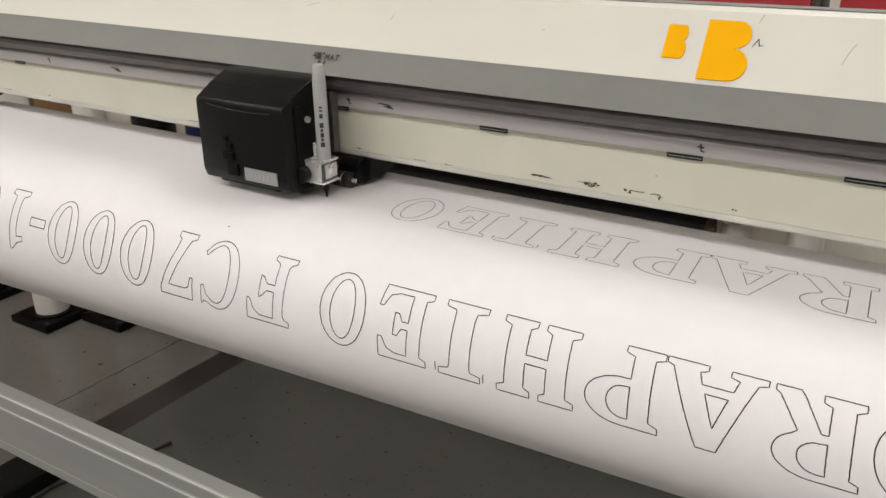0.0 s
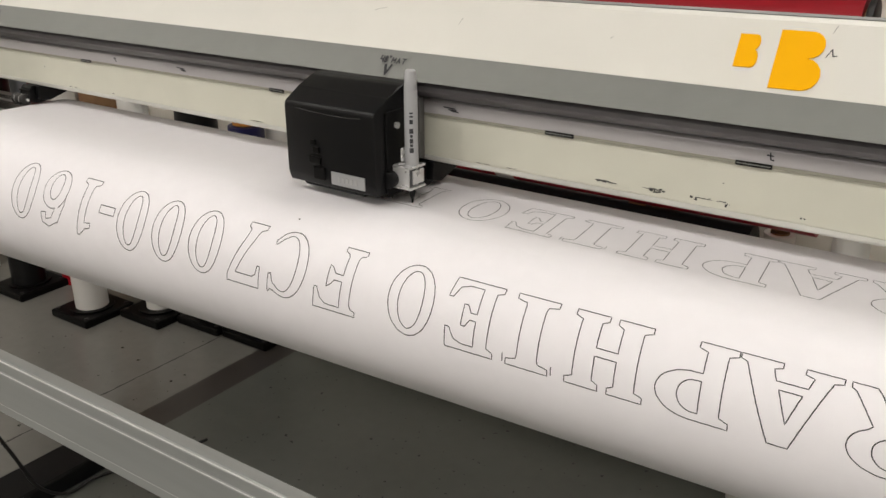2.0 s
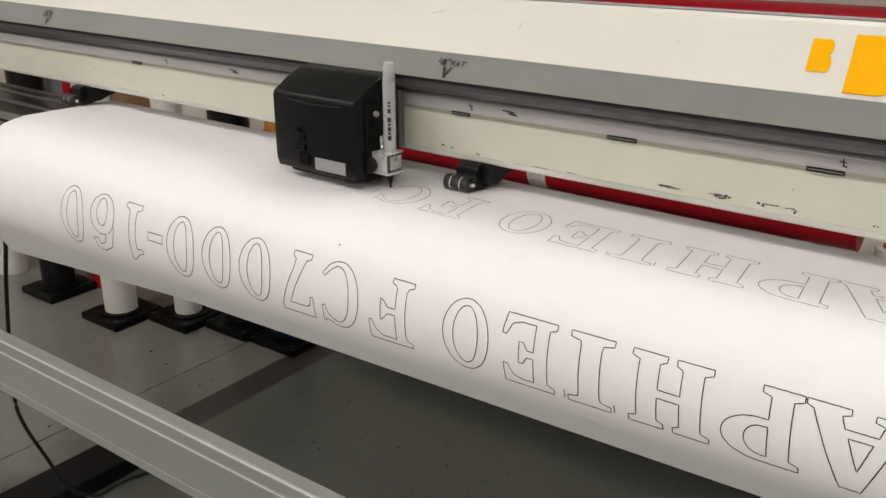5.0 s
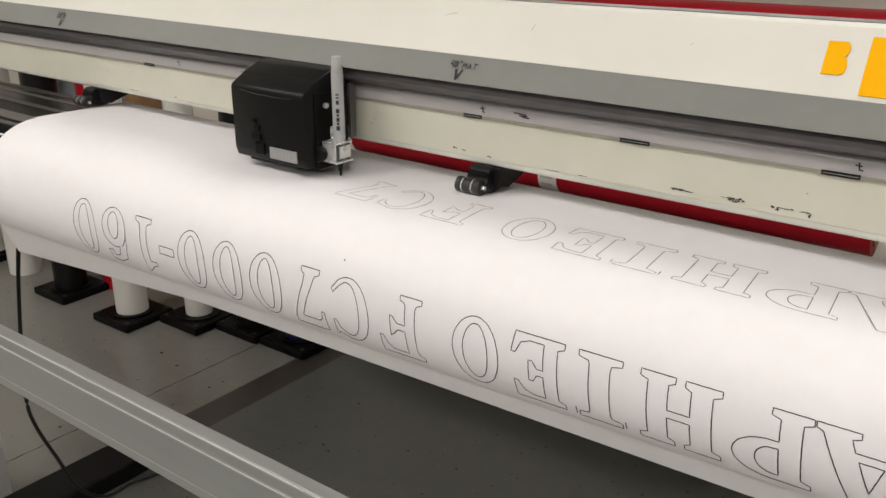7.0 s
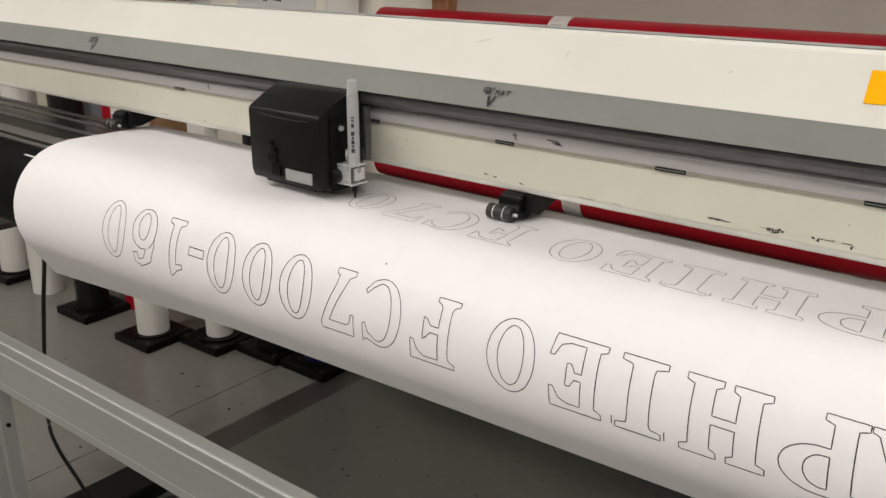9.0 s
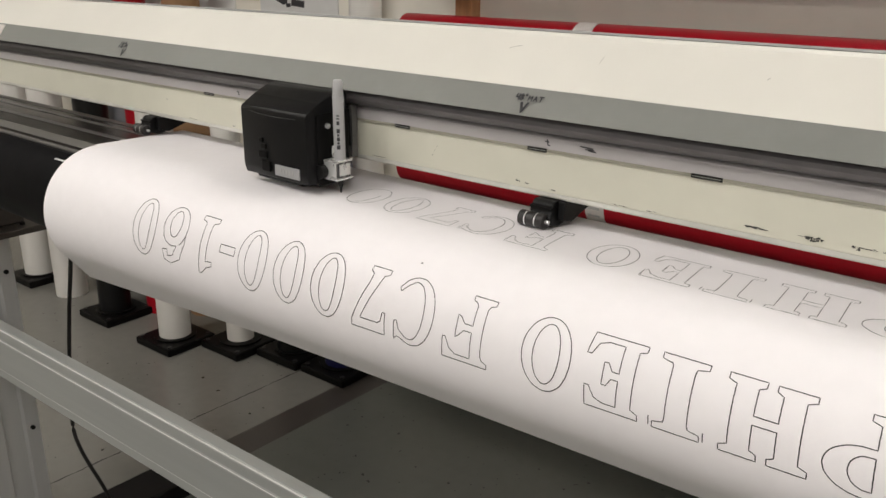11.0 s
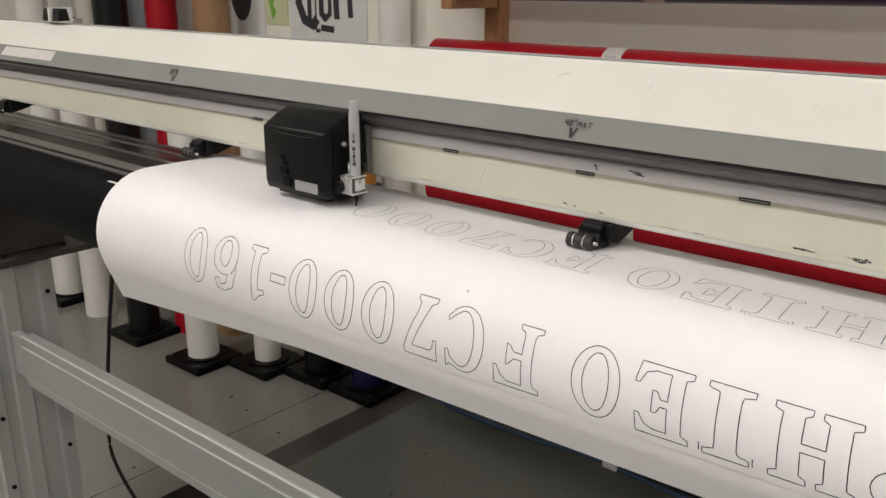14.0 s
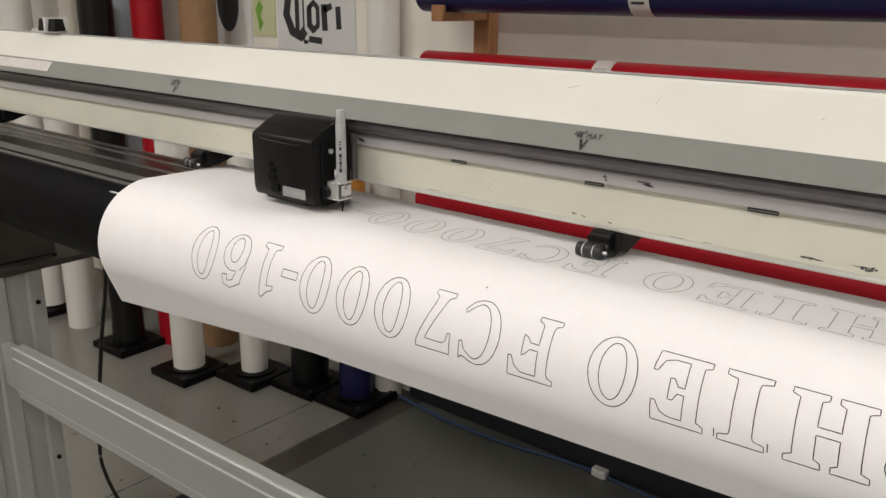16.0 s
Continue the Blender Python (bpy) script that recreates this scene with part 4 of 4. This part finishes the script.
core = tagged(empty("core_tube"), "short orange-brown cardboard core on top of the navy roll", "cardboard core")
part("tube_wall", tube((-1.17, 1.15, 0.7245), (-1.17, 1.15, 0.79), 0.041, 0.034), ORANGEWOOD, core, smooth=True)


def sign_board(name, x0, x1, y, z0, z1, mat, label):
    top = tagged(empty(name), label, "sign")
    part("sheet", box(x0, x1, y, y + 0.0043, z0, z1), mat, top)
    return top


s = sign_board("printed_sign", -1.70, -1.31, 1.3155, 0.85, 1.6, SHEETW, "white sign with large black blackletter shapes")
SX, SZ, SY = -1.655, 1.175, 1.3148
for line, w in (([(0.02, 0.14), (0.005, 0.08), (0.03, 0.03), (0.07, 0.015), (0.085, 0.03)], 0.022), ([(0.055, 0.14), (0.055, 0.035)], 0.014), ([(0.083, 0.14), (0.085, -0.002)], 0.005),
                ([(0.11, 0.10), (0.11, 0.05), (0.128, 0.035)], 0.016), ([(0.11, 0.10), (0.13, 0.115), (0.148, 0.10), (0.148, 0.05), (0.128, 0.035)], 0.012),
                ([(0.175, 0.105), (0.178, 0.04)], 0.018), ([(0.178, 0.095), (0.205, 0.105)], 0.014), ([(0.235, 0.10), (0.238, 0.045)], 0.016), ([(0.11, 0.008), (0.16, 0.004)], 0.014), ([(0.085, -0.002), (0.10, 0.0)], 0.008)):
    bm = bmesh.new()
    for (ax, az), (bx, bz) in zip(line, line[1:]):
        d = Vector((bx - ax, bz - az)).normalized()
        q = Vector((-d.y, d.x)) * w * 0.68
        e = d * w * 0.3
        vs = [(ax - q.x - e.x, az - q.y - e.y), (bx - q.x + e.x, bz - q.y + e.y), (bx + q.x + e.x, bz + q.y + e.y), (ax + q.x - e.x, az + q.y - e.y)]
        bm.faces.new([bm.verts.new((SX + a * 1.13, SY - 0.0001 * len(bm.faces), SZ + b * 1.13)) for a, b in vs])
    part("brush_stroke", bm, BAR, s, "black brush-like stroke")
s = sign_board("small_sign", -1.838, -1.712, 1.3155, 1.185, 1.55, SHEETY, "yellowish sign with a green leaf shape")
bm = bmesh.new()
bm.faces.new([bm.verts.new((-1.825 + a * 0.055, 1.3148, 1.20 + b * 0.11)) for a, b in ((0.5, 0), (0.9, 0.3), (0.6, 0.5), (0.9, 0.8), (0.5, 1), (0.1, 0.7), (0.3, 0.4))])
part("green_shape", bm, GREEN, s)
s = sign_board("white_sign", -2.06, -1.845, 1.3155, 0.95, 1.6, SHEETW, "white sign with a black rounded shape")
bm = bmesh.new()
bm.faces.new([bm.verts.new((-2.045 + a * 0.13, 1.3148, 1.195 + b * 0.3)) for a, b in ell(0.5, 0.35, 0.5, 0.35, 180, 360, 12) + [(1, 1), (0, 1)]])
part("black_shape", bm, BAR, s)

# binder clips and a card on the cover
clip = tagged(empty("binder_clip"), "black binder clips with a white card on the cover", "binder clip")
for cx in (-0.875, -0.838):
    bm = prism([(0.08, 1.2586), (0.102, 1.2596), (0.098, 1.281), (0.084, 1.281)], cx - 0.013, cx + 0.013, 0.001)
    part("clip_body", bm, BLACK, clip)
part("card", box(-0.860, -0.853, 0.078, 0.12, 1.259, 1.283), SHEETW, clip)

# blue network cable along the wall foot
wire = cord([(-1.1, 1.262, 0.0065), (-0.95, 1.245, 0.0065), (-0.815, 1.231, 0.0065), (-0.596, 1.239, 0.0065), (-0.42, 1.268, 0.0065), (-0.296, 1.272, 0.0065), (-0.1, 1.262, 0.0065), (0.3, 1.27, 0.0065), (1.2, 1.26, 0.0065)], 0.006)
tagged(obj("network_cable", wire, BLUECABLE, smooth=True), "blue cable lying on the floor by the wall", "cable")
tagged(obj("cable_coupler", box(-0.318, -0.272, 1.258, 1.284, 0.0, 0.026, 0.004), SHEETW), "white plastic cable coupler on the floor", "coupler")

# ---- what moves ----
# turn of the drape in degrees; the flat sheet slides along with it
FEED = [(0, 0.0), (0.5, -8.5), (1, 33), (1.5, 14.5), (2, -5), (2.5, 0.7), (3, -11.5), (3.5, 35), (4, 27.5), (4.2, 6.5), (4.8, 24), (5.4, -4), (6, 16), (6.5, 4), (7, 26.5), (7.5, -6.6), (8, -4.2), (8.5, 16.5), (9, 8.8),
        (9.6, -2), (10.3, 22), (11, 3), (11.5, 9), (12, 26), (12.5, -3.7), (13, -7.6), (13.5, 23), (14, 10.8), (14.5, 16.8), (15, 29.7), (15.5, 22.7), (16, 0)]
PEN = [(0, 0.330), (0.5, 0.376), (1, 0.357), (1.5, 0.344), (2, 0.356), (2.5, 0.292), (3, 0.304), (3.5, 0.290), (4, 0.296), (5, 0.262), (5.8, 0.245), (6.5, 0.225), (7, 0.180), (7.5, 0.180), (8, 0.163), (8.5, 0.205), (9, 0.158),
       (9.2, 0.119), (10, 0.135), (10.8, 0.09), (11.5, 0.099), (12, 0.069), (12.5, 0.060), (13, 0.050), (13.5, 0.085), (14, 0.036), (14.5, 0.011), (15, -0.004), (15.5, -0.025), (16, 0.0)]
CREEP = [(0, 0.009), (4, 0.008), (9, 0.007), (13.5, 0.005), (14.5, 0.001), (16, 0.0)]      # the sheet creeps sideways
DRAWN_BACK = [(0, 0.038), (7, 0.030), (12.5, 0.028), (14, 0.006), (14.5, 0.014), (15, 0.003), (15.5, 0.018), (16, 0.0)]      # metres of loose end still under the drape
SLIDE = radians(1) * 0.075
PEN_Y = 0.0


def between(table, t):
    for (a, p), (b, q) in zip(table, table[1:]):
        if a <= t <= b:
            return p + (q - p) * (t - a) / (b - a)
    return table[-1][1]


def sheet_pose(t, drop=0.0):
    return pose(between(CREEP, t), -between(FEED, t) * SLIDE, drop)


def end_pose(t):
    """The loose end slides down where the sheet leaves the drape; drawn back, it curls under."""
    out = radians(between(FEED, t)) * R0 - between(DRAWN_BACK, t)
    down = max(out, 0.0) * 0.8
    way = radians(min(max(93 + between(FEED, t), 98), 122))      # flush with the lower edge of the tail
    m = tail_pose(between(CREEP, t), math.degrees(max(-out, 0.0) / R0))
    return Matrix.Translation((0, -down * math.cos(way), -down * math.sin(way))) @ m


def motions():
    walk(carriage, [(t, pose(x, 0, 0)) for t, x in PEN])
    walk(marker, [(t, pose(x, PEN_Y, 0)) for t, x in PEN])
    walk(tail, [(t, tail_pose(between(CREEP, t), f)) for t, f in FEED])
    walk(sheet_end, [(t, end_pose(t)) for t, _ in FEED])
    for ob in upper_done:
        walk(ob, [(t, sheet_pose(t)) for t, _ in FEED])
    for ob, when in upper_new:
        w = round(when, 1)
        times = sorted({t for t, _ in FEED} | ({w, round(w - 0.1, 1)} if 0.1 < w < 16 else set()))
        walk(ob, [(t, sheet_pose(t, 0 if t >= w else -0.003)) for t in times])


motions()
